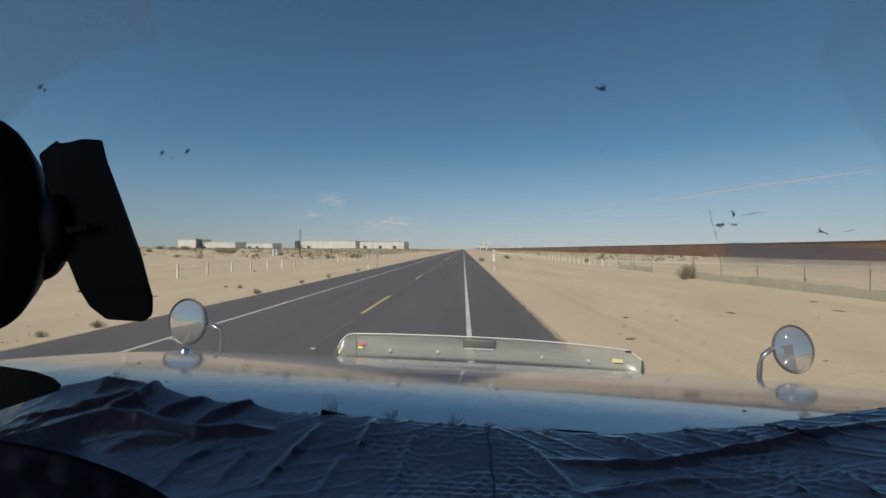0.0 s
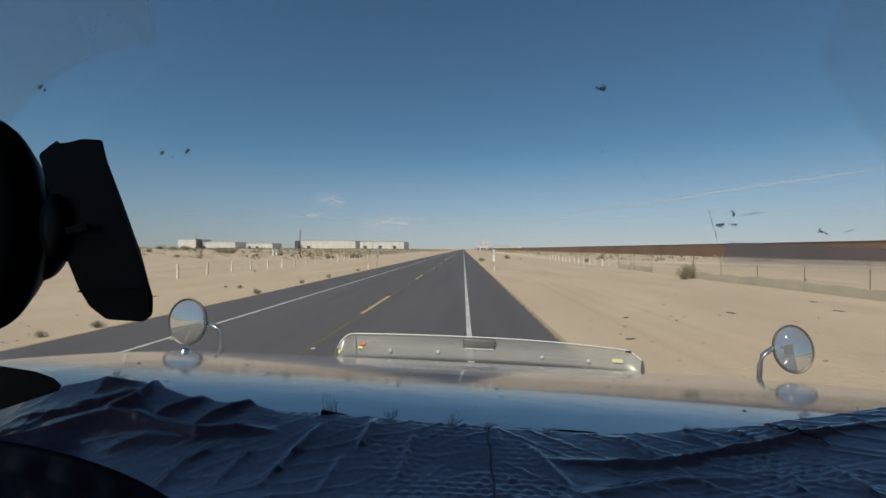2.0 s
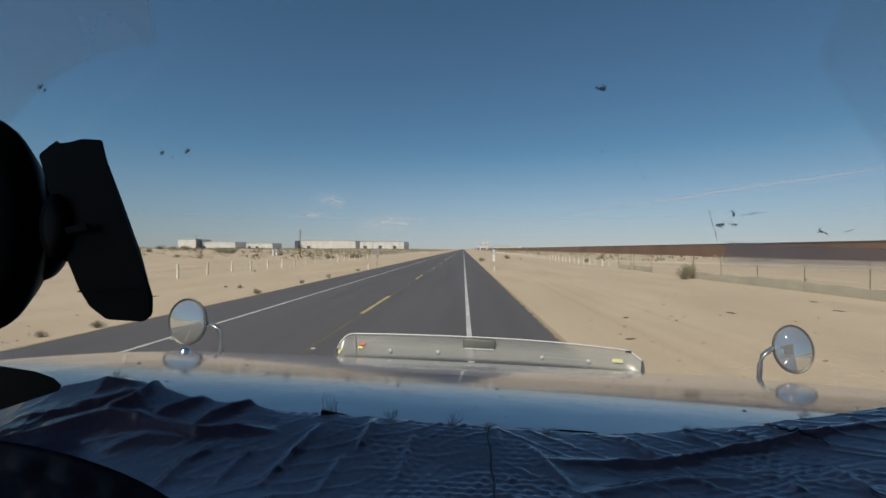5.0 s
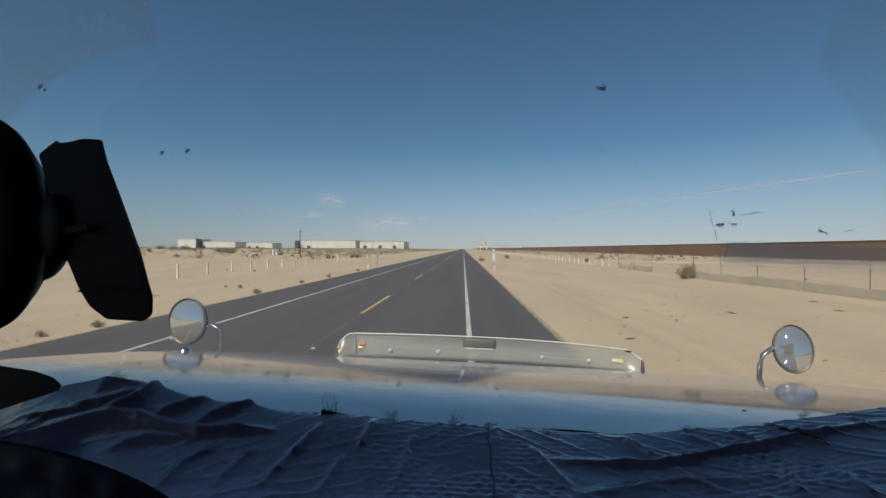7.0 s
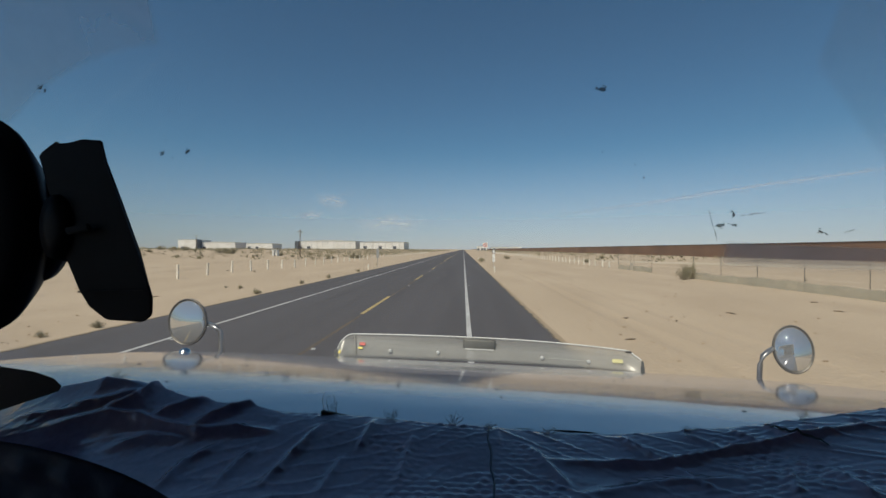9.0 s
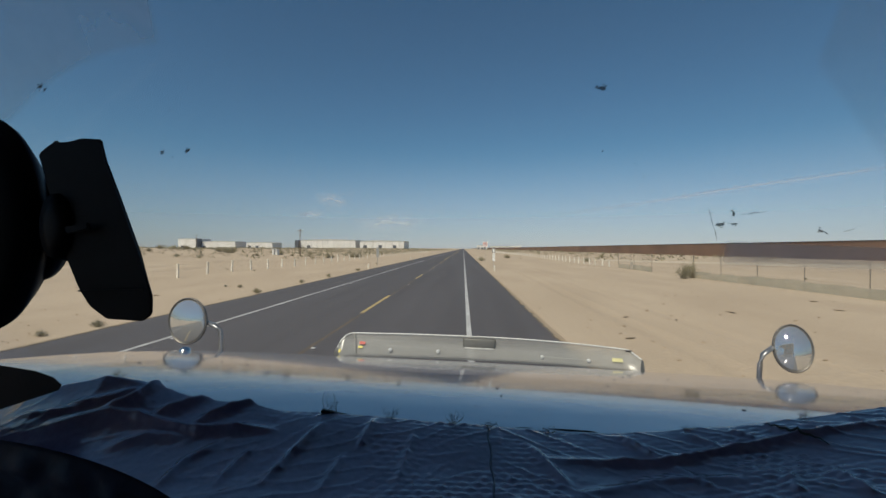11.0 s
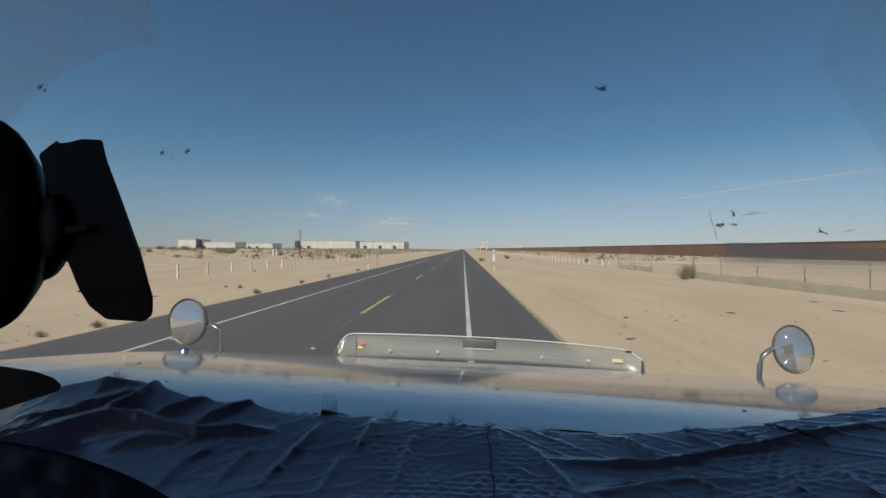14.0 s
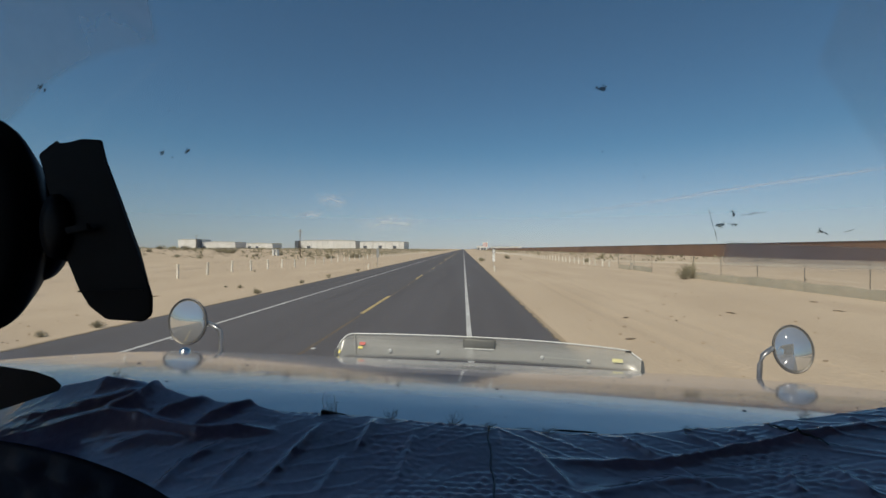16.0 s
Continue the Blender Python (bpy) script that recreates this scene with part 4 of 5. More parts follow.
def post_fence(name, label, x, y0, y1, step, high, seed):
    f, r = thing(name, label, "fence", kind=""), random.Random(seed)
    me = mesh(box((-0.068, -0.068, -0.2), (0.068, 0.068, high), 0.015), "fence_post", WHITE_POST)
    tops, y = [], y0
    while y < y1:
        px = x + r.uniform(-0.05, 0.05)
        z = ground_z(px, y)
        ob = new("post", me)
        ob.parent = f
        ob.matrix_basis = pose(px, y, z, r.uniform(-2.5, 2.5), r.uniform(-3, 3), r.uniform(-10, 10)) @ Matrix.Diagonal((1, 1, r.uniform(0.9, 1.06), 1))
        tops.append((px, y, z))
        y += step * r.uniform(0.96, 1.04)
    for h in (0.55, 0.9):
        part("wire", tube([(a, b, c + h * high) for a, b, c in tops], 0.004, 4), WIRE, f)


post_fence("left_fence", "row of white wooden fence posts with thin wire", -19.6, 7.6 - 3.6 * 16, 230, 3.6, 1.0, 3)
post_fence("right_fence", "row of white wooden fence posts across the sand", 16.6, 28.4, 230.0, 2.65, 0.86, 4)

# chain-link fence with a sheet skirt, ending beside the post fence
MESHY = bpy.data.materials.new("chain_link")
MESHY.use_nodes = True
n, l = MESHY.node_tree.nodes, MESHY.node_tree.links
mixer, clear = n.new("ShaderNodeMixShader"), n.new("ShaderNodeBsdfTransparent")
n["Principled BSDF"].inputs["Base Color"].default_value = (0.33, 0.32, 0.29, 1)
mixer.inputs[0].default_value = 0.05
l.new(clear.outputs[0], mixer.inputs[1])
l.new(n["Principled BSDF"].outputs[0], mixer.inputs[2])
l.new(mixer.outputs[0], n["Material Output"].inputs["Surface"])
SKIRT = material("faded_green_shade_net", (0.40, 0.385, 0.30), (0.47, 0.44, 0.34), 0.9, scale=0.7, fine=20)
n, l = SKIRT.node_tree.nodes, SKIRT.node_tree.links
mixer, clear, worn_net, net_range = n.new("ShaderNodeMixShader"), n.new("ShaderNodeBsdfTransparent"), n.new("ShaderNodeTexNoise"), n.new("ShaderNodeMapRange")
worn_net.inputs["Scale"].default_value = 1.3
net_range.inputs[3].default_value, net_range.inputs[4].default_value = 0.45, 0.95
l.new(worn_net.outputs["Fac"], net_range.inputs[0])
l.new(net_range.outputs[0], mixer.inputs[0])
l.new(clear.outputs[0], mixer.inputs[1])
l.new(n["Principled BSDF"].outputs[0], mixer.inputs[2])
l.new(mixer.outputs[0], n["Material Output"].inputs["Surface"])
DARK_POST = material("dark_fence_post", (0.11, 0.10, 0.085), (0.16, 0.145, 0.12), 0.7, scale=3, fine=30)
chain = thing("chain_link_fence", "sagging chain-link fence with faded green net along its foot", "fence")
chain_x = 16.7
cy = [10.5 - 3.45 * k for k in range(0, 30)]
for k, y in enumerate([25.8, 22.4, 21.4, 17.5] + cy):
    z = ground_z(chain_x, y)
    part("post", tube([(chain_x, y, z - 0.2), (chain_x + 0.05 * math.sin(k * 2.1), y + 0.06 * math.sin(k * 3.7), z + 1.58 + 0.06 * math.sin(k * 1.7))], 0.016 if k % 3 else 0.021, 8), DARK_POST, chain)
for a, b in [(25.8, 22.4), (22.4, 21.4), (21.4, 17.5)] + list(zip(cy, cy[1:])):
    za, zb = ground_z(chain_x, a), ground_z(chain_x, b)
    t = [a + (b - a) * k / 6 for k in range(7)]
    part("net_skirt", grid(t, [0, 1], lambda y, s: (chain_x - 0.045 + 0.02 * math.sin(y * 3), y, (za + (zb - za) * (y - a) / (b - a)) + s * (0.47 + 0.03 * math.sin(y * 2.3) + 0.025 * math.sin(y * 0.7)))), SKIRT, chain)
    part("mesh_panel", grid([a, b], [0.0, 1.0], lambda y, s: (chain_x + 0.034, y, (za if y == a else zb) + 0.04 + 1.5 * s)), MESHY, chain)

# the long steel border wall: sheets between posts, capped by a plain strip
wall = thing("steel_border_wall", "long rust-brown steel sheet border wall across the sand", "wall", kind="structure")
WX, WH, LOW = 68.0, 3.3, 2.3
# near sheets: haze over the brown steel is put into their lilac grey
HAZED = material("haze_toned_wall_steel", (0.33, 0.265, 0.26), (0.27, 0.215, 0.21), 0.85, 0.0, scale=0.08, fine=2, spread=0.15)
CAP = material("dark_cap_steel", (0.12, 0.095, 0.09), (0.08, 0.065, 0.06), 0.8, scale=0.1, fine=2)
panel = mesh(box((-0.04, 0.01, -0.9), (0.04, 5.99, LOW)), "sheet", HAZED)
for k in range(52):
    ob = new("sheet", panel)
    ob.parent = wall
    ob.matrix_basis = pose(WX + 0.012 * (k % 2), -312 + 6.0 * k, 0.0)
part("sheet", box((WX - 0.04, -700, -0.9), (WX + 0.04, -312, LOW)), HAZED, wall)
for y0, y1 in ((0, 500), (500, 1200), (1200, 3800)):
    part("sheet", box((WX - 0.04, y0, -0.6), (WX + 0.04, y1, WH)), RUST, wall)
part("cap_strip", box((WX - 0.12, -700, LOW), (WX + 0.12, 0, LOW + 0.22)), CAP, wall, "dark steel cap strip")
part("cap_strip", box((WX - 0.12, 0, WH), (WX + 0.12, 3800, WH + 0.16)), CAP, wall, "dark steel cap strip")


# utility poles
def utility_pole(x, y, high, turn, label="weathered wooden utility pole with a crossarm"):
    u = thing("utility_pole", label, "utility pole", on_ground(x, y, turn), "utility poles")
    part("pole", tube([(0, 0, -0.5), (0, 0, high * 0.5), (0.03, 0, high)], [0.125, 0.105, 0.085], 10), WOOD_POLE, u, "", True)
    part("crossarm", box((-0.8, -0.05, high - 0.53), (0.8, 0.05, high - 0.42), 0.01), WOOD_POLE, u)
    for s in (-0.72, -0.35, 0.35, 0.72):
        part("insulator", turned(lathe([(0.02, 0), (0.05, 0.03), (0.035, 0.07), (0.055, 0.10), (0.02, 0.15)], 10), Matrix.Translation((s, 0, high - 0.41))), SIGN_WHITE, u)
    for s in (-1, 1):
        part("brace", tube([(s * 0.6, 0.05, high - 0.5), (0, 0.05, high - 1.1)], 0.018, 6), GALV, u)
    return u


pole = utility_pole(-40.0, YARD_Y + 85, 6.6, 0)
for x, y in (ahead(-0.3227, 106), ahead(-0.557, 190), ahead(-0.158, 250), (-40.3, YARD_Y + 101), yard_place(-0.5408, 122), yard_place(-0.5306, 124), yard_place(-0.2117, 115), (-41, YARD_Y + 20), (-40, YARD_Y - 60)):
    copy_thing(pole, on_ground(x, y))


# far warehouses
def warehouse(x0, x1, y, deep, high, label, doors=0, windows=0, low=0.0):
    w = thing("warehouse", label, "warehouse", pose(0, 0, 1.9 if x0 < 0 else -0.1), "far warehouses")
    part("wall", box((x0, y, 0), (x1, y + deep, high), 0.1), WALL_WHITE, w)
    bm = bmesh.new()
    a = [(x0 - 0.6, high), ((x0 + x1) / 2, high + 0.02 * (x1 - x0)), (x1 + 0.6, high), (x1 + 0.6, high - 0.3), (x0 - 0.6, high - 0.3)]
    add_slab(bm, a, -(y + deep + 0.5), -(y - 0.5))
    part("roof", turned(bm, pose(0, 0, 0, 90)), ROOF_GREY, w)
    for k in range(doors):
        cx = x0 + (0.18 + 0.27 * k + 0.07 * math.sin(k * 5 + x0)) * (x1 - x0)
        part("loading_door", box((cx - 2.6, y - 0.12, 0.0), (cx + 2.6, y - 0.02, 5.2), 0.02), WALL_GREY, w)
    for k in range(windows):
        cx = x0 + (0.1 + 0.8 * k / max(windows - 1, 1)) * (x1 - x0)
        part("wall_rib", box((cx - 0.25, y - 0.1, 0), (cx + 0.25, y - 0.02, high - 0.4), 0.02), ROOF_GREY, w)
    return w


warehouse(-254.0, -167.4, 660, 70, 13.2, "long white sheet-metal warehouse far across the desert", 1, 9)
warehouse(-159.1, -90.8, 655, 60, 11.5, "white warehouse with a grey office block far off", 3, 6)
warehouse(-493.9, -458.6, 724, 40, 17.0, "tall white factory block far across the desert", 1, 2)
warehouse(-460.3, -398.4, 735, 40, 12.5, "low white factory hall beside a taller block", 1, 3)
warehouse(-378.2, -332.0, 735, 40, 10.5, "low pale factory hall far off", 2, 3)
warehouse(35, 60, 1100, 30, 10.0, "white hall far down the road", 3, 3)
warehouse(72, 118, 1150, 30, 8.0, "low pale hall far down the road", 3, 3)
warehouse(124, 160, 1200, 30, 9.0, "pale hall at the horizon", 2, 3)


# added dark box, paints the white factory block's end in shade
shaded_end = solo('shaded_end_box', box((-458.2, 722, 0), (-460.8, 735, 17.5), 0.1), WALL_GREY, 'dark box painting the shaded end of a white factory block', 'building', at=pose(0, 0, 1.9))
# plain dark block that stands in for a flat dark canopy
solo('canopy_block', box((-260.2, 652, 0), (-255.20000000000002, 659, 13.0), 0.1), WALL_GREY, 'dark narrow block in place of a flat canopy beside a white warehouse', 'building', at=pose(0, 0, 1.9))


# shrubs: thin stems and many small leaves
def shrub_mesh(seed, wide, high, leaves, stems):
    r = random.Random(seed)
    bm = bmesh.new()
    tips = []
    for k in range(stems):
        a, lean = r.uniform(0, 6.28), r.uniform(0.1, 1.0)
        p0 = Vector((r.uniform(-0.12, 0.12), r.uniform(-0.12, 0.12), -0.05))
        p2 = Vector((math.cos(a) * wide * lean, math.sin(a) * wide * lean, high * math.sqrt(max(1.08 - lean * lean, 0.05)) * r.uniform(0.6, 1.1)))
        p1 = p0.lerp(p2, 0.5) + Vector((0, 0, high * 0.06))
        add_tube(bm, [p0, p1, p2], [0.009, 0.006, 0.002], 4, False)
        tips += [p0.lerp(p1, 0.6), p1] + [p1.lerp(p2, t) for t in (0.2, 0.4, 0.6, 0.8, 1.0)]
    stem_me = mesh(bm, "stems", TWIG)
    bm = bmesh.new()
    for k in range(leaves):
        c = r.choice(tips) + Vector((r.gauss(0, 0.06), r.gauss(0, 0.06), r.gauss(0, 0.05))) * (wide / 0.6)
        c.z = max(c.z, 0.02)
        m = Matrix.Translation(c) @ Euler((r.uniform(0, 6), r.uniform(0, 6), r.uniform(0, 6))).to_matrix().to_4x4()
        s = r.uniform(0.016, 0.036) * (wide / 0.6)
        bm.faces.new([bm.verts.new(m @ Vector(q)) for q in ((-s, 0, 0), (0, -s * 0.5, 0), (s, 0, 0), (0, s * 0.5, 0))])
    return stem_me, mesh(bm, "leaves", LEAF)


SHRUBS = [shrub_mesh(k + 1, 0.62, 0.5 + 0.08 * (k % 3), 1500, 40) for k in range(4)]


def shrub(x, y, size, k, label="grey-green desert shrub on the sand", tall=1.0):
    s = thing("shrub", label, "shrub", on_ground(x, y, k * 77) @ Matrix.Diagonal((size, size, size * tall, 1)), "desert shrubs")
    for name, me in zip(("stems", "leaves"), SHRUBS[k % 4]):
        ob = new(name, me)
        ob.parent = s


near_shrubs = ((-9.45, -1.6, 0.44), (-9.6, 4.6, 0.36), (-9.5, 9.8, 0.42), (-9.7, 19.5, 0.4), (-9.5, -10.6, 0.34), (-9.8, -11.9, 0.26), (*ahead(-0.458, 23.8), 0.3), (*ahead(-0.49, 24.5), 0.2),
               (*ahead(0.087, 75.0), 1.3), (*ahead(0.144, 95.0), 1.4), (31.0, 78.0, 1.5), (11.3, 64.0, 0.5), (*ahead(0.325, 70.0), 1.3),
               (*ahead(-0.49, 118), 2.6), (*ahead(-0.475, 120), 2.3), (*ahead(-0.505, 119), 2.2), (*ahead(-0.485, 116), 2.0), (*ahead(-0.365, 113), 1.9), (*ahead(-0.26, 90), 1.7), (*ahead(-0.25, 92), 1.3),
               (*ahead(-0.2, 98), 2.0), (*ahead(-0.19, 99), 1.7), (*ahead(-0.207, 100), 1.4), (*ahead(-0.61, 125), 2.0), (*ahead(-0.58, 128), 2.3), (*ahead(-0.64, 120), 1.8), (*ahead(-0.56, 122), 1.5),
               (*ahead(-0.665, 100), 1.4), (*ahead(-0.60, 84), 1.0), (*ahead(-0.55, 80), 0.9), (*ahead(-0.42, 95), 1.1), (*ahead(-0.34, 100), 1.0), (*ahead(-0.30, 120), 1.5), (*ahead(-0.14, 150), 1.8),
               (-16.0, -105.0, 1.7), (-19.0, -96.0, 1.5))
shrub(*ahead(0.545, 30.5), 0.95, 1, "open grey-green bush beside the chain-link fence", 1.8)
shrub(*ahead(0.562, 31.3), 0.85, 2, "open grey-green bush beside the chain-link fence", 2.0)
for k, (x, y, s) in enumerate(near_shrubs):
    shrub(x, y, s, k)
tuft_rng = random.Random(23)
for k in range(9):
    shrub(tuft_rng.uniform(-24, -10.5) if k < 6 else tuft_rng.uniform(12, 24), CY + tuft_rng.uniform(14, 62), tuft_rng.uniform(0.14, 0.26), k, "small dry brown tuft on the bare sand")
# far scrub: what nobody could count
r = random.Random(11)
bm = bmesh.new()
for k in range(20000):
    x, y = r.uniform(-430, -24) if r.random() < 0.955 else r.uniform(24, 66), CY + 75 + 800 * r.random() ** 1.4
    if r.random() > min(1.0, ((y - CY) / 170) ** 2):
        continue
    z, s = ground_z(x, y), r.uniform(0.35, 0.95) * (1.7 if r.random() < 0.12 else 1)
    for j in range(13):
        c = Vector((x + r.gauss(0, 0.55 * s), y + r.gauss(0, 0.55 * s), z + abs(r.gauss(0.28, 0.22)) * s))
        m = Matrix.Translation(c) @ Euler((r.uniform(0, 6), r.uniform(0, 6), r.uniform(0, 6))).to_matrix().to_4x4()
        q = r.uniform(0.13, 0.28) * s
        bm.faces.new([bm.verts.new(m @ Vector(v)) for v in ((-q, 0, 0), (0, -q * 0.6, 0), (q, 0, 0), (0, q * 0.6, 0))])
me = mesh(bm, "far_scrub", LEAF)
tagged(new("far_scrub", me), "low dry scrub scattered over the far sand", "scrub", kind="stuff")

# sticks, clods and pebbles on the sand
bm = bmesh.new()
for k in range(1500):
    side = r.random()
    x = r.uniform(2.9, 32) if side < 0.45 else r.uniform(-34, -9.6)
    y = CY + r.uniform(5, 60)
    s = r.uniform(0.01, 0.036) * (1 if r.random() < 0.96 else 1.7)
    bmesh.ops.create_icosphere(bm, subdivisions=1, radius=s, matrix=Matrix.Translation((x, y, ground_z(x, y) + s * 0.3)) @ Matrix.Diagonal((r.uniform(0.8, 2.2), r.uniform(0.6, 1.2), 0.6, 1)))
CLOD = material("dry_clod", (0.26, 0.195, 0.13), (0.38, 0.295, 0.20), 0.95, scale=3, fine=30)
tagged(new("pebbles", mesh(bm, "pebbles", CLOD)), "small dark stones and clods on the sand", "pebbles", kind="stuff")

BOARD = material("faded_board", (0.55, 0.5, 0.41), (0.48, 0.43, 0.35), 0.8, scale=3, fine=30)
part("sign_board", box((chain_x - 0.09, 21.5, 0.05), (chain_x - 0.075, 22.3, 0.72), 0.004), BOARD, chain, "pale sheet board")

# thin high cloud and a vapour trail, far away
CLOUD = bpy.data.materials.new("thin_ice_cloud")
CLOUD.use_nodes = True
n, l = CLOUD.node_tree.nodes, CLOUD.node_tree.links
n.remove(n["Principled BSDF"])
soft, clear, mixer = n.new("ShaderNodeBsdfDiffuse"), n.new("ShaderNodeBsdfTransparent"), n.new("ShaderNodeMixShader")
through_light, add = n.new("ShaderNodeBsdfTranslucent"), n.new("ShaderNodeMixShader")
soft.inputs[0].default_value = through_light.inputs[0].default_value = (0.9, 0.9, 0.9, 1)
co, puff = n.new("ShaderNodeTexCoord"), n.new("ShaderNodeTexNoise")
stretch = n.new("ShaderNodeMapping")
stretch.inputs["Scale"].default_value = (5, 9, 1)
puff.inputs["Scale"].default_value, puff.inputs["Detail"].default_value = 1.0, 7
l.new(co.outputs["UV"], stretch.inputs[0])
l.new(stretch.outputs[0], puff.inputs["Vector"])
away = n.new("ShaderNodeVectorMath")
away.operation = "DISTANCE"
away.inputs[1].default_value = (0.5, 0.5, 0)
l.new(co.outputs["UV"], away.inputs[0])
fade = n.new("ShaderNodeMapRange")
fade.interpolation_type = "SMOOTHSTEP"
fade.inputs[1].default_value, fade.inputs[2].default_value, fade.inputs[3].default_value, fade.inputs[4].default_value = 0.05, 0.5, 1, 0
l.new(away.outputs["Value"], fade.inputs[0])
thin = n.new("ShaderNodeMapRange")
thin.inputs[1].default_value, thin.inputs[2].default_value, thin.inputs[4].default_value = 0.3, 0.7, 0.5
l.new(puff.outputs["Fac"], thin.inputs[0])
dense = n.new("ShaderNodeMath")
dense.operation = "MULTIPLY"
l.new(fade.outputs[0], dense.inputs[0])
l.new(thin.outputs[0], dense.inputs[1])
l.new(soft.outputs[0], add.inputs[1])
l.new(through_light.outputs[0], add.inputs[2])
l.new(dense.outputs[0], mixer.inputs[0])
l.new(clear.outputs[0], mixer.inputs[1])
l.new(add.outputs[0], mixer.inputs[2])
l.new(mixer.outputs[0], n["Material Output"].inputs["Surface"])


def veil(name, label, corners, category):
    bm = bmesh.new()
    uv = bm.loops.layers.uv.new("UVMap")
    f = bm.faces.new([bm.verts.new(c) for c in corners])
    for loop, q in zip(f.loops, ((0, 0), (1, 0), (1, 1), (0, 1))):
        loop[uv].uv = q
    me = bpy.data.meshes.new(name)
    bm.to_mesh(me)
    bm.free()
    me.materials.append(CLOUD)
    ob = tagged(new(name, me), label, category, kind="structure")
    ob.visible_shadow = False
    return ob


def far_point(u, v, d=4300):
    yaw = radians(YAW)
    return (CX + d * (u * math.cos(yaw) - math.sin(yaw)), CY + d * (u * math.sin(yaw) + math.cos(yaw)), EYE + d * v)


def far_band(u0, v0, u1, v1, half):
    return [far_point(u0, v0 - half), far_point(u1, v1 - half), far_point(u1, v1 + half), far_point(u0, v0 + half)]


veil("cloud_wisp", "faint white wisp of high cloud", far_band(-0.22, 0.055, -0.02, 0.06, 0.028), "cloud")
veil("cloud_wisp", "faint white wisp of high cloud", far_band(-0.34, 0.075, -0.26, 0.078, 0.012), "cloud")
veil("cloud_wisp", "faint white wisp of high cloud", far_band(-0.30, 0.12, -0.20, 0.10, 0.02), "cloud")

# a shell all round the horizon, its tint paints pale haze over the sky
HAZE = bpy.data.materials.new("painted_horizon_haze")
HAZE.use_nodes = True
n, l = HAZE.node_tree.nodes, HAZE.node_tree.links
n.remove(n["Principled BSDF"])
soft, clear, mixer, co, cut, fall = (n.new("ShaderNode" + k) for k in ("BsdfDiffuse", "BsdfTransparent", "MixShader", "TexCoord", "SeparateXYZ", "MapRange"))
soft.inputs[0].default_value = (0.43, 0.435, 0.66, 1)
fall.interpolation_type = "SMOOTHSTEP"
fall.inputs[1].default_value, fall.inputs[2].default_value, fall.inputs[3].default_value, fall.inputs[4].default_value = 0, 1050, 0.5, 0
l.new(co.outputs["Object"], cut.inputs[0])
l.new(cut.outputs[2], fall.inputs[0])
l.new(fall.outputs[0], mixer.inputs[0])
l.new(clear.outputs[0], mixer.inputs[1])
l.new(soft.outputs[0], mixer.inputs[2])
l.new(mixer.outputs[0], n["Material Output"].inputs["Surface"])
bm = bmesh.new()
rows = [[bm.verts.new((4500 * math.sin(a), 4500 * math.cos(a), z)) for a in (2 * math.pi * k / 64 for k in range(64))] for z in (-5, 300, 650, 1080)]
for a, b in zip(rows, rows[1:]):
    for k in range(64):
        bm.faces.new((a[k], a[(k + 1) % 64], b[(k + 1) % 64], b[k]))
haze = solo("haze_shell", bm, HAZE, "shell tinted as pale haze over the far horizon", "haze", "structure", smooth=True, at=Matrix.Translation((0, CY, 0)))
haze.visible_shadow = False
trail = veil("vapour_trail", "thin straight white aircraft vapour trail", far_band(0.14, 0.059, 1.28, 0.224, 0.010), "vapour trail")



def branch(x, y, size, turn, seed):
    r, bm = random.Random(seed), bmesh.new()
    for k in range(3):
        p = Vector((0, 0, 0.02))
        pts = [p.copy()]
        a = r.uniform(-0.5, 0.5) + math.pi * (k % 2)
        for j in range(5):
            p = p + Vector((math.cos(a), math.sin(a), r.uniform(-0.03, 0.05))) * size * 0.2
            p.z = max(p.z, 0.012)
            a += r.uniform(-0.5, 0.5)
            pts.append(p.copy())
        add_tube(bm, pts, [0.022, 0.02, 0.018, 0.014, 0.01, 0.006], 6)
    solo("dead_branch", bm, TWIG, "dry dead branch lying on the sand", "branch", group="dead branches", at=on_ground(x, y, turn), smooth=True)


for k, (x, y, s) in enumerate(((3.85, 10.4, 0.42), (4.9, 13.6, 0.3), (6.2, 13.2, 0.22), (8.6, 14.6, 0.6), (12.4, 15.2, 0.5), (13.4, 17.6, 0.4), (-14.0, 19.5, 0.5), (-15.2, 20.0, 0.4))):
    branch(x + CX, y + CY, s * 0.36, 31 * k, k)


PALE_WALL = material("weathered_pale_wall", (0.46, 0.45, 0.41), (0.38, 0.37, 0.33), 0.85, scale=0.5, fine=6)
# a tin shack and pale houses beyond the fence on the rise
shack = thing("tin_shack", "small grey-green tin shack with a dark doorway", "shack", on_ground(-48.0, YARD_Y + 97) @ Matrix.Scale(0.66, 4))
part("wall", box((-2.1, -1.6, -0.6), (2.1, 1.6, 2.2), 0.03), GALV, shack)
part("roof", box((-2.3, -1.8, 2.2), (2.3, 1.8, 2.32), 0.02), ROOF_GREY, shack)
part("door", box((0.5, -1.64, -0.2), (1.4, -1.58, 1.8), 0.01), WALL_GREY, shack)
part("side_shed", box((2.1, -1.0, -0.6), (3.2, 1.2, 1.9), 0.02), WALL_GREY, shack)
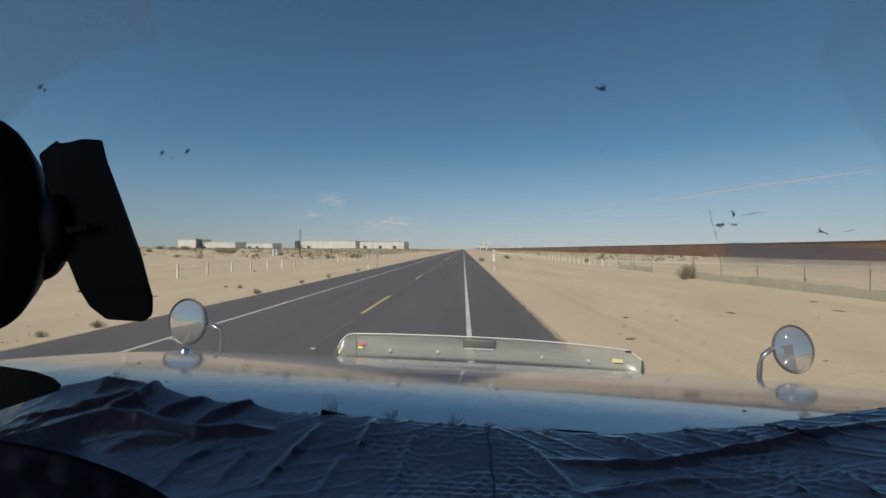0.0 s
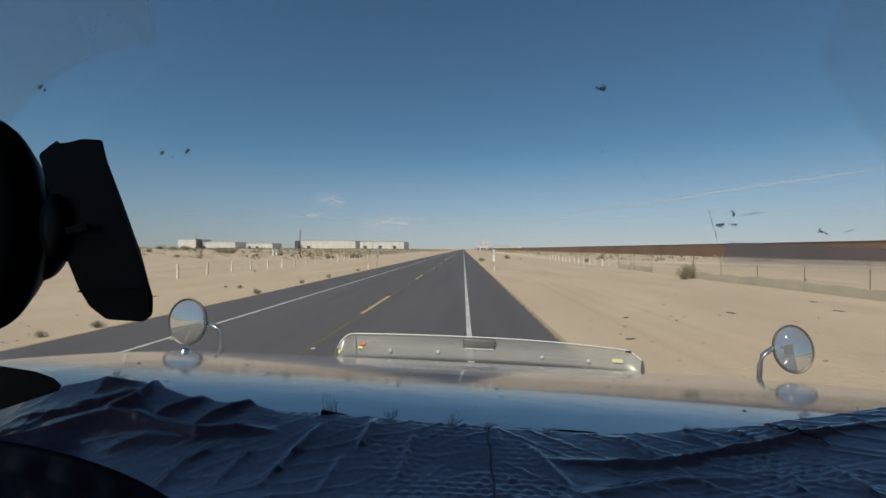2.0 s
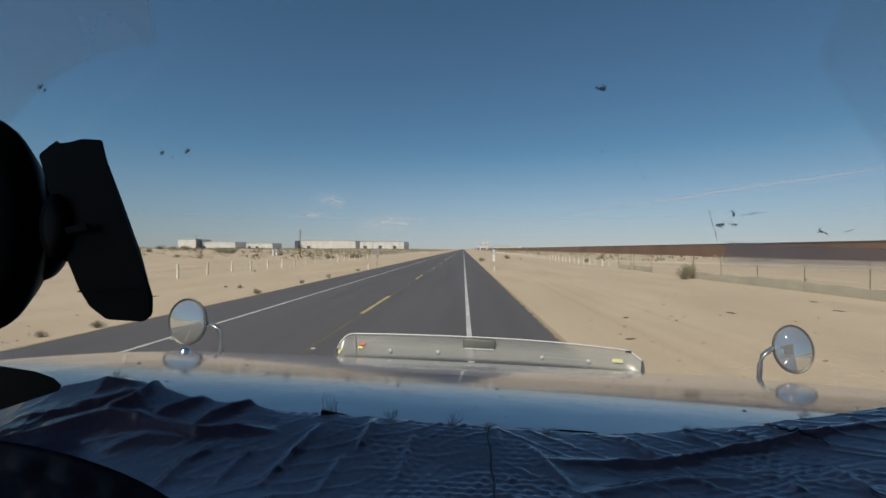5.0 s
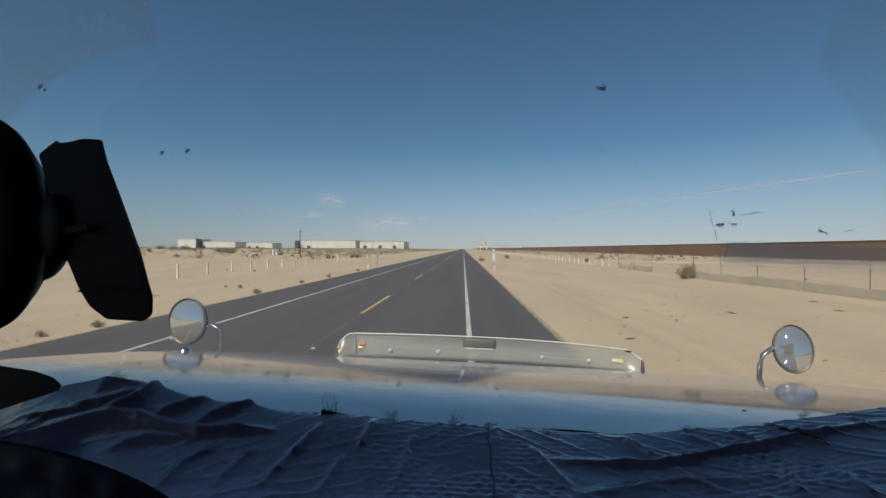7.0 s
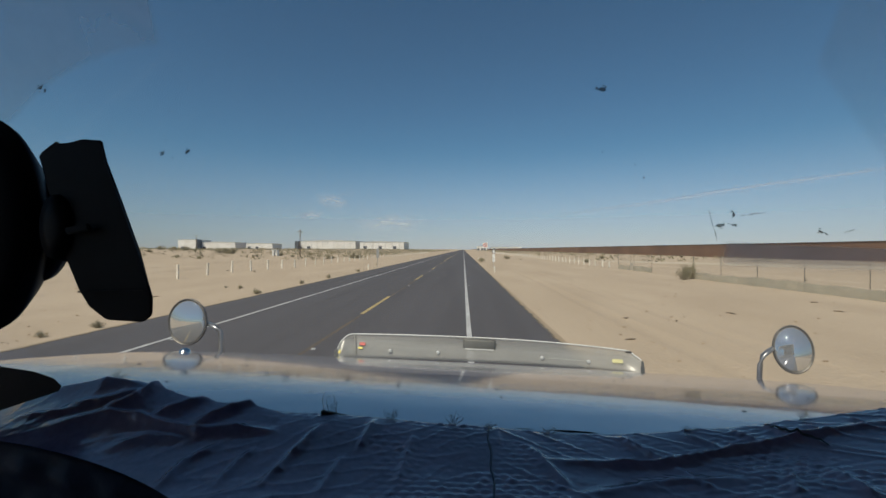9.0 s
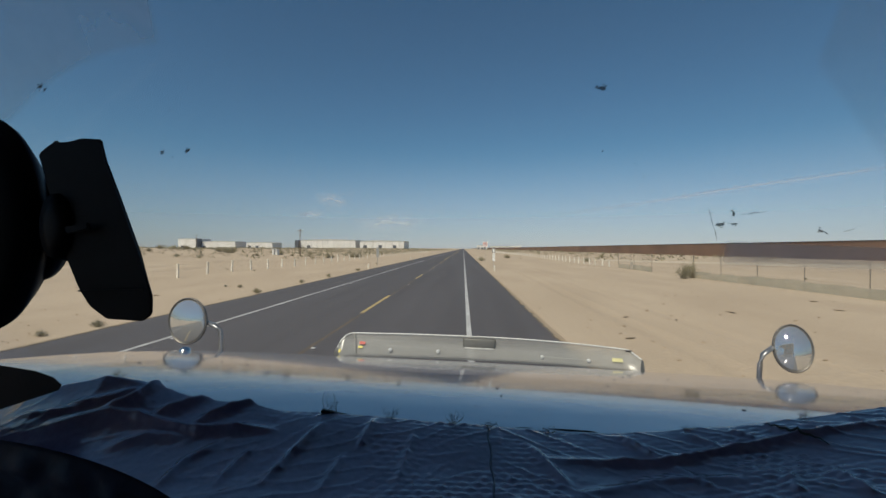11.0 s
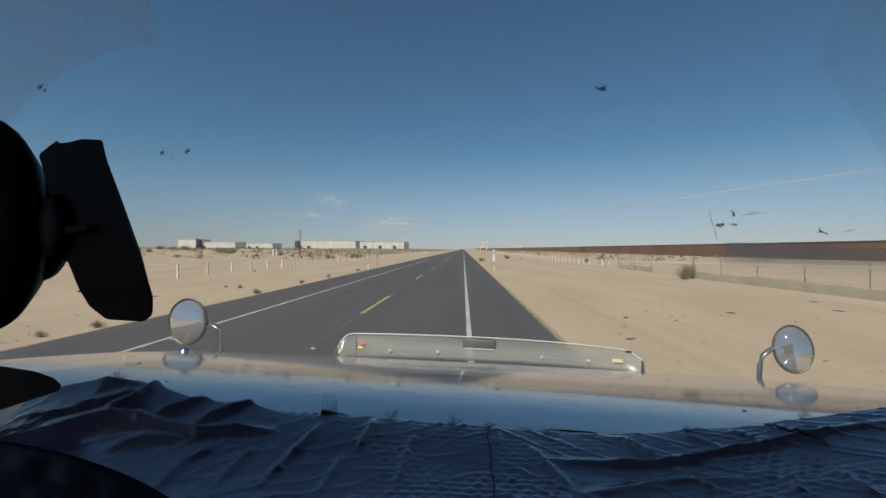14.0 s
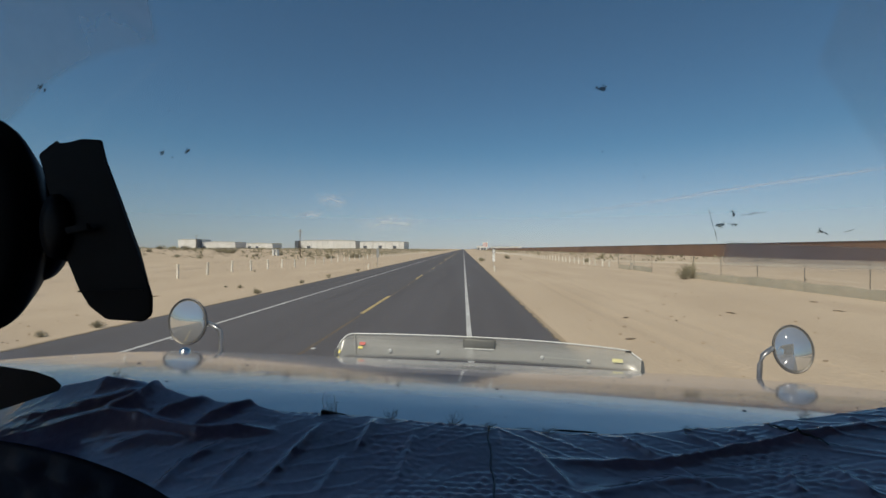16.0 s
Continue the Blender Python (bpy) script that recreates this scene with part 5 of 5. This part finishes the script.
# the first and smallest house stands in for a pale utility box
for x, y, w, h in ((*ahead(-0.3776, 110), 1.3, 1.5), (-58, YARD_Y + 190, 8.0, 1.7), (-64, YARD_Y + 215, 9.0, 2.2)):
    house = thing("pale_house", "low flat white house beyond the fence", "house", on_ground(x, y), "pale houses")
    dp = min(w / 2, 2.5)
    part("wall", box((-w / 2, -dp, -0.6), (w / 2, dp, h), 0.03), WALL_WHITE if w < 3 else PALE_WALL, house)
    part("roof", box((-w / 2 - 0.1, -dp - 0.1, h), (w / 2 + 0.1, dp + 0.1, h + 0.1), 0.02), ROOF_GREY, house)
    part("door", box((-0.25 * dp, -dp - 0.05, 0), (0.15 * dp, -dp + 0.02, min(h - 0.1, 1.9)), 0.01), WALL_GREY, house)
    part("window", box((w / 4 - 0.1 * dp, -dp - 0.05, 0.8), (w / 4 + 0.18 * dp, -dp + 0.02, min(h - 0.1, 1.6)), 0.01), WALL_GREY, house)

dark_hut = thing("dark_hut", "small dark tin hut beyond the fence", "hut", on_ground(*yard_place(-0.5115, 104)))
part("wall", box((-0.55, -0.6, -0.3), (0.55, 0.6, 1.25), 0.02), WALL_GREY, dark_hut)
part("roof", box((-0.65, -0.7, 1.25), (0.65, 0.7, 1.33), 0.01), ROOF_GREY, dark_hut)

# ---- the mast and the yard beside the road ----
MAST_RED = material("mast_red_paint", (0.55, 0.06, 0.07), (0.45, 0.07, 0.07), 0.5, scale=0.5, fine=10)
MAST_WHITE = material("mast_white_paint", (0.8, 0.8, 0.8), (0.7, 0.7, 0.7), 0.5, scale=0.5, fine=10)
BLOCK = material("bare_concrete_block", (0.45, 0.43, 0.39), (0.36, 0.34, 0.31), 0.9, scale=0.8, fine=8, bump=0.01)
TAN = material("tan_roof_plaster", (0.40, 0.33, 0.24), (0.33, 0.27, 0.2), 0.85, scale=0.8, fine=8, bump=0.01)
STEEL = material("dark_frame_steel", (0.07, 0.065, 0.065), (0.05, 0.045, 0.045), 0.6, 0.3, scale=0.8, fine=10)
CAR_GLASS = material("dark_car_glass", (0.01, 0.012, 0.014), (0.014, 0.016, 0.018), 0.06, scale=2, fine=40)
FROND = material("palm_frond", (0.18, 0.20, 0.095), (0.24, 0.225, 0.125), 0.6, scale=2, fine=10, random=0.15)
BARK = material("palm_bark", (0.33, 0.27, 0.20), (0.24, 0.19, 0.14), 0.95, scale=3, fine=20, bump=0.03)

# lattice mast: four tapering legs with braces, in red and white bands
mast = thing("radio_mast", "tall red and white steel lattice radio mast", "radio mast", on_ground(24.0, YARD_Y - 14))
LEVELS = 21
for i in range(LEVELS):
    z0, z1 = 44.0 * i / LEVELS, 44.0 * (i + 1) / LEVELS
    w0, w1 = 2.1 - 1.5 * i / LEVELS, 2.1 - 1.5 * (i + 1) / LEVELS
    mat = MAST_RED if (i // 3) % 2 == 0 else MAST_WHITE
    corners = ((1, 1), (-1, 1), (-1, -1), (1, -1))
    bm = bmesh.new()
    for k, (a, b) in enumerate(corners):
        c, d = corners[(k + 1) % 4]
        add_tube(bm, [(a * w0, b * w0, z0), (a * w1, b * w1, z1)], 0.07, 6)
        add_tube(bm, [(a * w0, b * w0, z0), (c * w1, d * w1, z1)], 0.03, 4)
        add_tube(bm, [(c * w0, d * w0, z0), (a * w1, b * w1, z1)], 0.03, 4)
        add_tube(bm, [(a * w1, b * w1, z1), (c * w1, d * w1, z1)], 0.03, 4)
    part("mast_section", bm, mat, mast)
for k in range(6):
    a = k * math.pi / 3
    part("panel_antenna", box((-0.12, -0.08, 42.6), (0.12, 0.08, 44.6), 0.02, Matrix.Rotation(a, 4, "Z") @ Matrix.Translation((1.0, 0, 0))), MAST_WHITE, mast)
part("dish", turned(lathe([(0.05, 0), (0.4, 0.12), (0.55, 0.3), (0.53, 0.32)], 20), pose(0.4, -1.0, 34, 90)), MAST_WHITE, mast)
part("lightning_rod", tube([(0, 0, 44), (0, 0, 47)], 0.03, 6), GALV, mast)

hut = thing("block_hut", "low flat grey concrete-block hut with a dark steel door", "hut", pose(0, YARD_Y + 254, 0))
part("wall", box((14.5, -271.5, -0.3), (20.6, -266, 2.25), 0.03), BLOCK, hut)
part("roof", box((14.3, -271.7, 2.25), (20.8, -265.8, 2.4), 0.03), BLOCK, hut)
part("door", box((14.46, -271.2, 0), (14.52, -270.1, 2.0), 0.01), STEEL, hut)
win = part("window", box((14.47, -268.3, 0.9), (14.52, -267.5, 1.6), 0.01), CAR_GLASS, hut)
part("window_frame", box((14.44, -268.35, 0.84), (14.47, -267.45, 0.9), 0.004), WALL_WHITE, win)
part("yard_wall", box((20.6, -271.5, -0.3), (30, -271.3, 2.1), 0.02), BLOCK, hut)


def slim_mast(x, y, high, label):
    s = thing("slim_mast", label, "mast", on_ground(x, y))
    part("pole", tube([(0, 0, -0.3), (0, 0, high)], [0.09, 0.05], 8), GALV, s)
    for k in range(3):
        part("bracket", box((-0.25, -0.02, high - 0.4 - 0.5 * k), (0.25, 0.02, high - 0.36 - 0.5 * k)), GALV, s)


slim_mast(14.6, YARD_Y - 9, 7.3, "slim grey aerial mast with short brackets")
slim_mast(16.6, YARD_Y - 8.5, 7.0, "slim grey aerial mast with short brackets")

slim_mast(20.8, -165.6, 6.6, "slim grey lamp mast in the yard")

# the shed's white end wall, the open steel canopy behind it and the low planter wall before it
shed = thing("white_shed", "white rendered shed wall with a sloping parapet", "shed", pose(20.1, -195.4, 0, 0, 0, -22))
bm = bmesh.new()
add_slab(bm, [(0, -0.3), (4.75, -0.3), (4.75, 3.62), (0, 3.1)], -0.35, 0.0)
part("wall", turned(bm, pose(0, 0, 0, 90)), WALL_WHITE, shed)
bm = bmesh.new()
add_slab(bm, [(-0.08, 3.1), (4.83, 3.62), (4.83, 3.7), (-0.08, 3.18)], -0.42, 0.07)
part("coping", turned(bm, pose(0, 0, 0, 90)), ROOF_GREY, shed)
part("spout", box((3.15, -0.12, 3.3), (3.3, 0.0, 3.42), 0.01), STEEL, shed)
for k in range(7):
    part("fence_post", tube([(0.3 + 0.72 * k, -0.6, -0.2), (0.3 + 0.72 * k, -0.6, 0.75)], 0.02, 6), GALV, shed)
part("fence_rail", tube([(0.2, -0.6, 0.74), (4.75, -0.6, 0.74)], 0.018, 6), GALV, shed)
DARK_SCREEN = material("dusty_mesh_screen", (0.16, 0.15, 0.145), (0.11, 0.105, 0.1), 0.9, scale=1.0, fine=10)
canopy = thing("steel_canopy", "dark open steel frame over a fenced yard", "steel frame", pose(0, 0, 0))
for k in range(14):
    y = -193.5 + 3.4 * k
    for x in (20.0, 23.6):
        part("post", box((x - 0.055, y - 0.055, -0.2), (x + 0.055, y + 0.055, 3.1), 0.008), STEEL, canopy)
    part("beam", box((19.95, y - 0.04, 3.1), (23.65, y + 0.04, 3.2), 0.006), STEEL, canopy)
for x in (20.0, 23.6):
    part("rail", box((x - 0.05, -194, 3.2), (x + 0.05, -148.9, 3.28), 0.006), STEEL, canopy)
for k in range(5):
    part("shade_screen", box((19.93, -167.4 + 3.6 * k, 0.6), (19.97, -163.9 + 3.6 * k, 3.05), 0.005), STEEL, canopy, "dark shade screen")
    part("rear_screen", box((23.55, -185.0 + 3.6 * k, 0.0), (23.6, -181.5 + 3.6 * k, 1.5), 0.005), DARK_SCREEN, canopy, "dusty grey mesh screen")
for k, (x, y, s) in enumerate(((*yard_place(0.4413, 42.5), 0.8), (*yard_place(0.4668, 43.5), 1.35), (*yard_place(0.4783, 43.8), 1.3))):
    bm = bmesh.new()
    bmesh.ops.create_icosphere(bm, subdivisions=3, radius=0.46)
    for v in bm.verts:
        v.co *= 1 + 0.42 * noise.noise(v.co * 3.4 + Vector((k * 3.7, 0, 0))) + 0.2 * noise.noise(v.co * 8 + Vector((k, 2, 0)))
        v.co.z *= s
    solo("wrapped_bundle", bm, WALL_WHITE, "white plastic-wrapped bundle standing by the frame", "bundle", group="wrapped bundles", at=on_ground(x, y, 40 * k) @ Matrix.Translation((0, 0, 0.42 * s)), smooth=True)
DARK_BLOCK = material("stained_grey_wall", (0.2, 0.19, 0.165), (0.26, 0.24, 0.2), 0.9, scale=0.8, fine=8, bump=0.01)
planter = thing("planter_wall", "low grey planter wall along the yard", "planter", pose(0, 0, 0))
for k in range(10):
    y = -190 + 4.2 * k
    x = 18.4 - 0.055 * (y + 190)
    part("wall_block", box((x - 0.12, y, -0.2), (x + 0.12, y + 4.15, 0.46), 0.02), DARK_BLOCK, planter)
for k in range(8):
    shrub(18.2 - 0.05 * 5 * k + 1.0, -184 + 5 * k, 0.9 + 0.25 * (k % 3), k, "bushy green shrub behind a low planter wall")


def palm(x, y, high, label, seed):
    r = random.Random(seed)
    t = thing("fan_palm", label, "palm tree", on_ground(x, y, seed * 40), "palms by the yard")
    part("trunk", tube([(0, 0, -0.3), (0.03, 0.02, high * 0.3), (0.05, 0, high * 0.7), (0.08, 0.03, high)], [0.22, 0.17, 0.14, 0.16], 12), BARK, t, "", True)
    bm = bmesh.new()
    for k in range(46):
        a, e = r.uniform(0, 6.28), r.uniform(-0.9, 1.3)
        stem = Vector((math.cos(a) * math.cos(e), math.sin(a) * math.cos(e), math.sin(e)))
        base, tip = Vector((0.08, 0.03, high)), Vector((0.08, 0.03, high)) + stem * r.uniform(0.5, 0.85)
        add_tube(bm, [base, tip], 0.015, 4)
        side = stem.cross(Vector((0, 0, 1))).normalized()
        up = side.cross(stem)
        for j in range(11):
            f = -1.15 + 0.23 * j
            d = (stem * math.cos(f) + side * math.sin(f)).normalized()
            L = r.uniform(0.42, 0.66)
            q = tip + d * L - Vector((0, 0, 0.15))
            wv = up.cross(d) * 0.035
            bm.faces.new([bm.verts.new(v) for v in (tip, tip + d * L * 0.5 + wv, q, tip + d * L * 0.5 - wv)])
    part("crown", bm, FROND, t)


palm(18.3, -181.4, 5.3, "stout fan palm with a wide green crown", 1)
palm(16.9, -172, 5.2, "slender fan palm beside the canopy", 2)
palm(15.3, -166, 5.9, "tall fan palm with a dense green crown", 3)
palm(15.9, -151, 4.1, "short fan palm beside the gatehouse", 4)


def lamp_pole(x, y, high):
    p = thing("lamp_pole", "tall white-painted pole with small crossarm", "pole", on_ground(x, y))
    part("pole", tube([(0, 0, -0.3), (0, 0, high)], [0.065, 0.038], 10), WHITE_POST, p, "", True)
    part("crossarm", box((-0.42, -0.03, high - 0.28), (0.42, 0.03, high - 0.22), 0.01), WHITE_POST, p)
    for s in (-0.36, 0.36):
        part("insulator", turned(lathe([(0.03, 0), (0.05, 0.06), (0.02, 0.12)], 8), Matrix.Translation((s, 0, high - 0.2))), SIGN_WHITE, p)


lamp_pole(14.8, -207.0, 7.3)
utility_pole(16.2, -138, 8.2, 0, "brown wooden utility pole with crossarm by the gate")
utility_pole(17.6, -136, 6.4, 0, "shorter brown wooden utility pole by the gate")

gate = thing("gatehouse", "small tan flat-roofed gatehouse with open columns", "hut", pose(-1.6, -35.5, 0))
part("wall", box((20.5, -124, -0.2), (23.5, -119, 2.2), 0.03), TAN, gate)
part("roof", box((17.0, -126, 2.2), (23.8, -118.6, 2.5), 0.05), TAN, gate)
for x, y in ((17.5, -125.5), (17.5, -119.2), (20.3, -125.5), (23.4, -125.5)):
    part("column", box((x - 0.15, y - 0.15, -0.2), (x + 0.15, y + 0.15, 2.2), 0.02), TAN, gate)
part("door", box((21.4, -124.06, 0), (22.4, -124, 2.05), 0.01), STEEL, gate)


def car_paint(name, c):
    return material(name, c, tuple(k * 0.92 for k in c), 0.25, 0.1, scale=1.5, fine=60, coat=0.6, spread=0.03)


def vehicle(name, label, category, x, y, turn, paint, length, cab, high, bed=False):
    """A car along +x; cab is the span of the cabin as shares of the length."""
    v = thing(name, label, category, on_ground(x, y, turn), "parked cars")
    w, belt = 0.88, 0.95
    h = length / 2
    c0, c1 = -h + cab[0] * length, -h + cab[1] * length
    side = [(-h, 0.35), (-h + 0.05, belt - 0.1), (c0 - 0.1 if not bed else -h + 0.1, belt), (c1 + 0.25, belt), (h - 0.25, belt - 0.12), (h, 0.62), (h - 0.05, 0.35)]
    bm = bmesh.new()
    add_slab(bm, side, -w, w)
    bmesh.ops.bevel(bm, geom=bm.edges[:], offset=0.05, segments=2, affect="EDGES")
    body = part("body", turned(bm, pose(0, 0, 0, 90)), paint, v, "", True)
    bm = bmesh.new()
    add_slab(bm, [(c0, belt - 0.03), (c0 + (0.08 if bed else 0.35), high), (c1 - 0.45, high), (c1 + 0.15, belt - 0.03)], -w + 0.1, w - 0.1)
    bmesh.ops.bevel(bm, geom=bm.edges[:], offset=0.04, segments=2, affect="EDGES")
    part("cabin", turned(bm, pose(0, 0, 0, 90)), paint, v, "", True)
    for s in (-1, 1):
        bm = bmesh.new()
        add_slab(bm, [(c0 + 0.12, belt + 0.06), (c0 + (0.2 if bed else 0.42), high - 0.09), (c1 - 0.5, high - 0.09), (c1 - 0.1, belt + 0.06)], -0.01, 0.01)
        part("side_window", turned(bm, Matrix.Translation((0, s * (w - 0.1), 0)) @ pose(0, 0, 0, 90)), CAR_GLASS, v)
        part("headlight", box((h - 0.1, s * 0.62 - 0.14, 0.66), (h - 0.01, s * 0.62 + 0.14, 0.8), 0.02), SIGN_WHITE, v)
        part("tail_light", box((-h - 0.005, s * 0.72 - 0.1, 0.6), (-h + 0.06, s * 0.72 + 0.1, 0.85), 0.02), MAST_RED, v)
        for xx in (-h + 0.2 * length, h - 0.19 * length):
            wh = part("wheel", turned(lathe([(0.2, -0.1), (0.3, -0.11), (0.33, -0.08), (0.33, 0.08), (0.3, 0.11), (0.2, 0.1)], 24), pose(xx, s * (w - 0.08), 0.33, 90)), RUBBER, v)
            part("rim", turned(lathe([(0.05, -0.115), (0.19, -0.105), (0.2, 0.105), (0.05, 0.115)], 20), pose(xx, s * (w - 0.08), 0.33, 90)), GALV, wh)
    bm = bmesh.new()
    add_slab(bm, [(c1 - 0.44, high - 0.07), (c1 - 0.40, high - 0.04), (c1 + 0.14, belt + 0.05), (c1 + 0.1, belt + 0.02)], -w + 0.2, w - 0.2)
    part("windscreen", turned(bm, Matrix.Translation((0.03, 0, 0)) @ pose(0, 0, 0, 90)), CAR_GLASS, v)
    if bed:
        part("cargo_bed", box((-h + 0.15, -w + 0.12, belt - 0.02), (c0 - 0.08, w - 0.12, belt + 0.012)), STEEL, v)
    return v


vehicle("pickup_truck", "white pickup truck parked on the sand", "pickup", 14.6, -149.5, 4, car_paint("white_car_paint", (0.75, 0.75, 0.73)), 5.2, (0.38, 0.68), 1.72, True)
vehicle("sedan", "dark blue sedan parked on the sand", "car", 11.2, -146.5, 190, car_paint("dark_car_paint", (0.02, 0.024, 0.035)), 4.3, (0.15, 0.68), 1.42)
vehicle("estate_car", "grey-green estate car parked on the sand", "car", 12.6, -132, 175, car_paint("grey_car_paint", (0.13, 0.15, 0.15)), 4.6, (0.04, 0.68), 1.62)

tank = thing("water_tank", "weathered white horizontal water tank on the sand", "tank", on_ground(18.6, -101.0, 20))
part("shell", turned(lathe([(0.3, -1.6), (0.7, -1.5), (0.85, -1.3), (0.85, 1.3), (0.7, 1.5), (0.3, 1.6)], 28), pose(0, 0, 0.9, 90, 0, 90)), WALL_WHITE, tank, "", True)
for s in (-0.9, 0.9):
    part("saddle", box((s - 0.12, -0.7, -0.1), (s + 0.12, 0.7, 0.35), 0.02), BLOCK, tank)


def box_trailer(x, y, turn, length, high, label):
    t = thing("box_trailer", label, "trailer", on_ground(x, y, turn), "yard trailers")
    part("box", box((-length / 2, -1.1, 0.42), (length / 2, 1.1, high), 0.04), WALL_WHITE, t)
    part("frame", box((-length / 2, -0.5, 0.3), (length / 2 + 0.6, 0.5, 0.42), 0.02), STEEL, t)
    for xx in (-length / 4, length / 4):
        for s in (-1, 1):
            part("wheel", turned(lathe([(0.1, -0.1), (0.27, -0.1), (0.3, 0.0), (0.27, 0.1), (0.1, 0.1)], 18), pose(xx, s * 0.9, 0.3, 90)), RUBBER, t)


box_trailer(33.8, -193.6, 22, 2.3, 1.42, "low white box trailer parked in the yard")
rig = thing("crane_truck", "white crane truck with a long boom parked in the yard", "crane truck", on_ground(34.2, -184.0, 205))
part("bed", box((-2.4, -1.0, 0.5), (1.6, 1.0, 0.75), 0.03), STEEL, rig)
part("cab", box((1.6, -1.0, 0.45), (3.0, 1.0, 1.9), 0.12), WALL_WHITE, rig)
part("cab_window", box((2.4, -1.02, 1.2), (2.95, 1.02, 1.7), 0.02), CAR_GLASS, rig)
part("boom", box((-3.2, -0.2, 1.95), (2.6, 0.2, 2.35), 0.04), WALL_WHITE, rig)
part("boom_post", box((-1.4, -0.3, 0.75), (-0.8, 0.3, 2.0), 0.04), STEEL, rig)
for xx in (-1.7, 2.2):
    for s in (-1, 1):
        part("wheel", turned(lathe([(0.15, -0.12), (0.38, -0.12), (0.42, 0.0), (0.38, 0.12), (0.15, 0.12)], 18), pose(xx, s * 0.9, 0.42, 90)), RUBBER, rig)
silo = thing("white_tank", "upright white cylindrical tank in the yard", "tank", on_ground(39.9, -180.4))
part("shell", lathe([(0.5, -0.1), (0.5, 2.2), (0.46, 2.32), (0.2, 2.38)], 24), WALL_WHITE, silo, "", True)
part("band", lathe([(0.515, 1.3), (0.515, 1.36)], 24), GALV, silo)
small_tank = thing("fuel_tank", "small white horizontal fuel tank in the yard", "tank", on_ground(36.2, -186.5, 20))
part("shell", turned(lathe([(0.2, -1.0), (0.4, -0.9), (0.45, 0.9), (0.2, 1.0)], 20), pose(0, 0, 0.9, 90, 0, 90)), WALL_WHITE, small_tank, "", True)
part("stand", box((-0.8, -0.3, -0.1), (0.8, 0.3, 0.5), 0.02), STEEL, small_tank)
for x, y, turn in ((*yard_place(0.9298, 33.5), 8), (*yard_place(0.9847, 33.2), 12)):
    d = thing("goods_crate", "pale open goods crate on the sand", "crate", on_ground(x, y, turn) @ Matrix.Scale(0.6, 4), "goods crates")
    part("floor", box((-0.75, -0.5, 0.0), (0.75, 0.5, 0.08)), WALL_GREY, d)
    for lo, hi in (((-0.75, -0.5, 0.08), (0.75, -0.44, 0.68)), ((-0.75, 0.44, 0.08), (0.75, 0.5, 0.68)), ((-0.75, -0.44, 0.08), (-0.69, 0.44, 0.68)), ((0.69, -0.44, 0.08), (0.75, 0.44, 0.68))):
        part("panel", box(lo, hi, 0.01), WALL_WHITE, d)
stake = thing("marker_stake", "short leaning pale marker stake in the sand", "stake", on_ground(15.1, -223.2, 0, 6))
part("stake_post", tube([(0, 0, -0.2), (0, 0, 0.62)], 0.03, 8), WHITE_POST, stake)
bag = bmesh.new()
bmesh.ops.create_icosphere(bag, subdivisions=3, radius=0.3)
for v in bag.verts:
    v.co *= 1 + 0.35 * noise.noise(v.co * 4)
    v.co.z = max(v.co.z * 0.75, -0.15)
solo("plastic_bag", bag, SIGN_WHITE, "torn white plastic bag caught by the fence", "bag", at=on_ground(-26.6, YARD_Y + 37) @ Matrix.Translation((0, 0, 0.2)), smooth=True)

BLUE = material("faded_blue_plastic", (0.04, 0.09, 0.3), (0.05, 0.11, 0.34), 0.5, scale=3, fine=40)
drum = thing("plastic_drum", "faded blue plastic drum beside wrapped bundles", "drum", on_ground(*yard_place(0.4707, 41.2)))
part("shell", lathe([(0.1, -0.02), (0.24, 0.0), (0.26, 0.04), (0.26, 0.3), (0.27, 0.31), (0.26, 0.32), (0.26, 0.52), (0.22, 0.55), (0.05, 0.555)], 20), BLUE, drum, "", True)
grey_bin = thing("steel_bin", "small grey steel bin beside a pale crate", "bin", on_ground(*yard_place(0.9043, 34.0), 8))
part("body", box((-0.34, -0.3, 0.08), (0.34, 0.3, 0.62), 0.02), DARK_BLOCK, grey_bin)
for a, b in ((-0.28, -0.24), (0.28, -0.24), (-0.28, 0.24), (0.28, 0.24)):
    part("foot", box((a - 0.03, b - 0.03, -0.05), (a + 0.03, b + 0.03, 0.08)), STEEL, grey_bin)
for k, (x, y, w, h) in enumerate(((21.8, -190.0, 0.9, 1.2), (22.2, -186.6, 1.1, 0.9), (21.4, -183.2, 0.8, 1.3), (21.9, -179.0, 1.2, 1.0), (21.6, -174.6, 0.9, 1.2))):
    m = thing("yard_machine", "dusty grey machine stored under the steel frame", "machine", on_ground(x, y, 17 * k), "stored machines")
    part("base", box((-w / 2, -0.4, -0.05), (w / 2, 0.4, 0.35), 0.04), STEEL, m)
    part("housing", box((-w / 2 + 0.08, -0.34, 0.35), (w / 4, 0.34, h), 0.08), DARK_BLOCK if k % 2 else GALV, m)
    part("drum", turned(lathe([(0.05, -0.3), (0.22, -0.28), (0.22, 0.28), (0.05, 0.3)], 16), pose(w / 4, 0, 0.58, 90)), GALV, m)
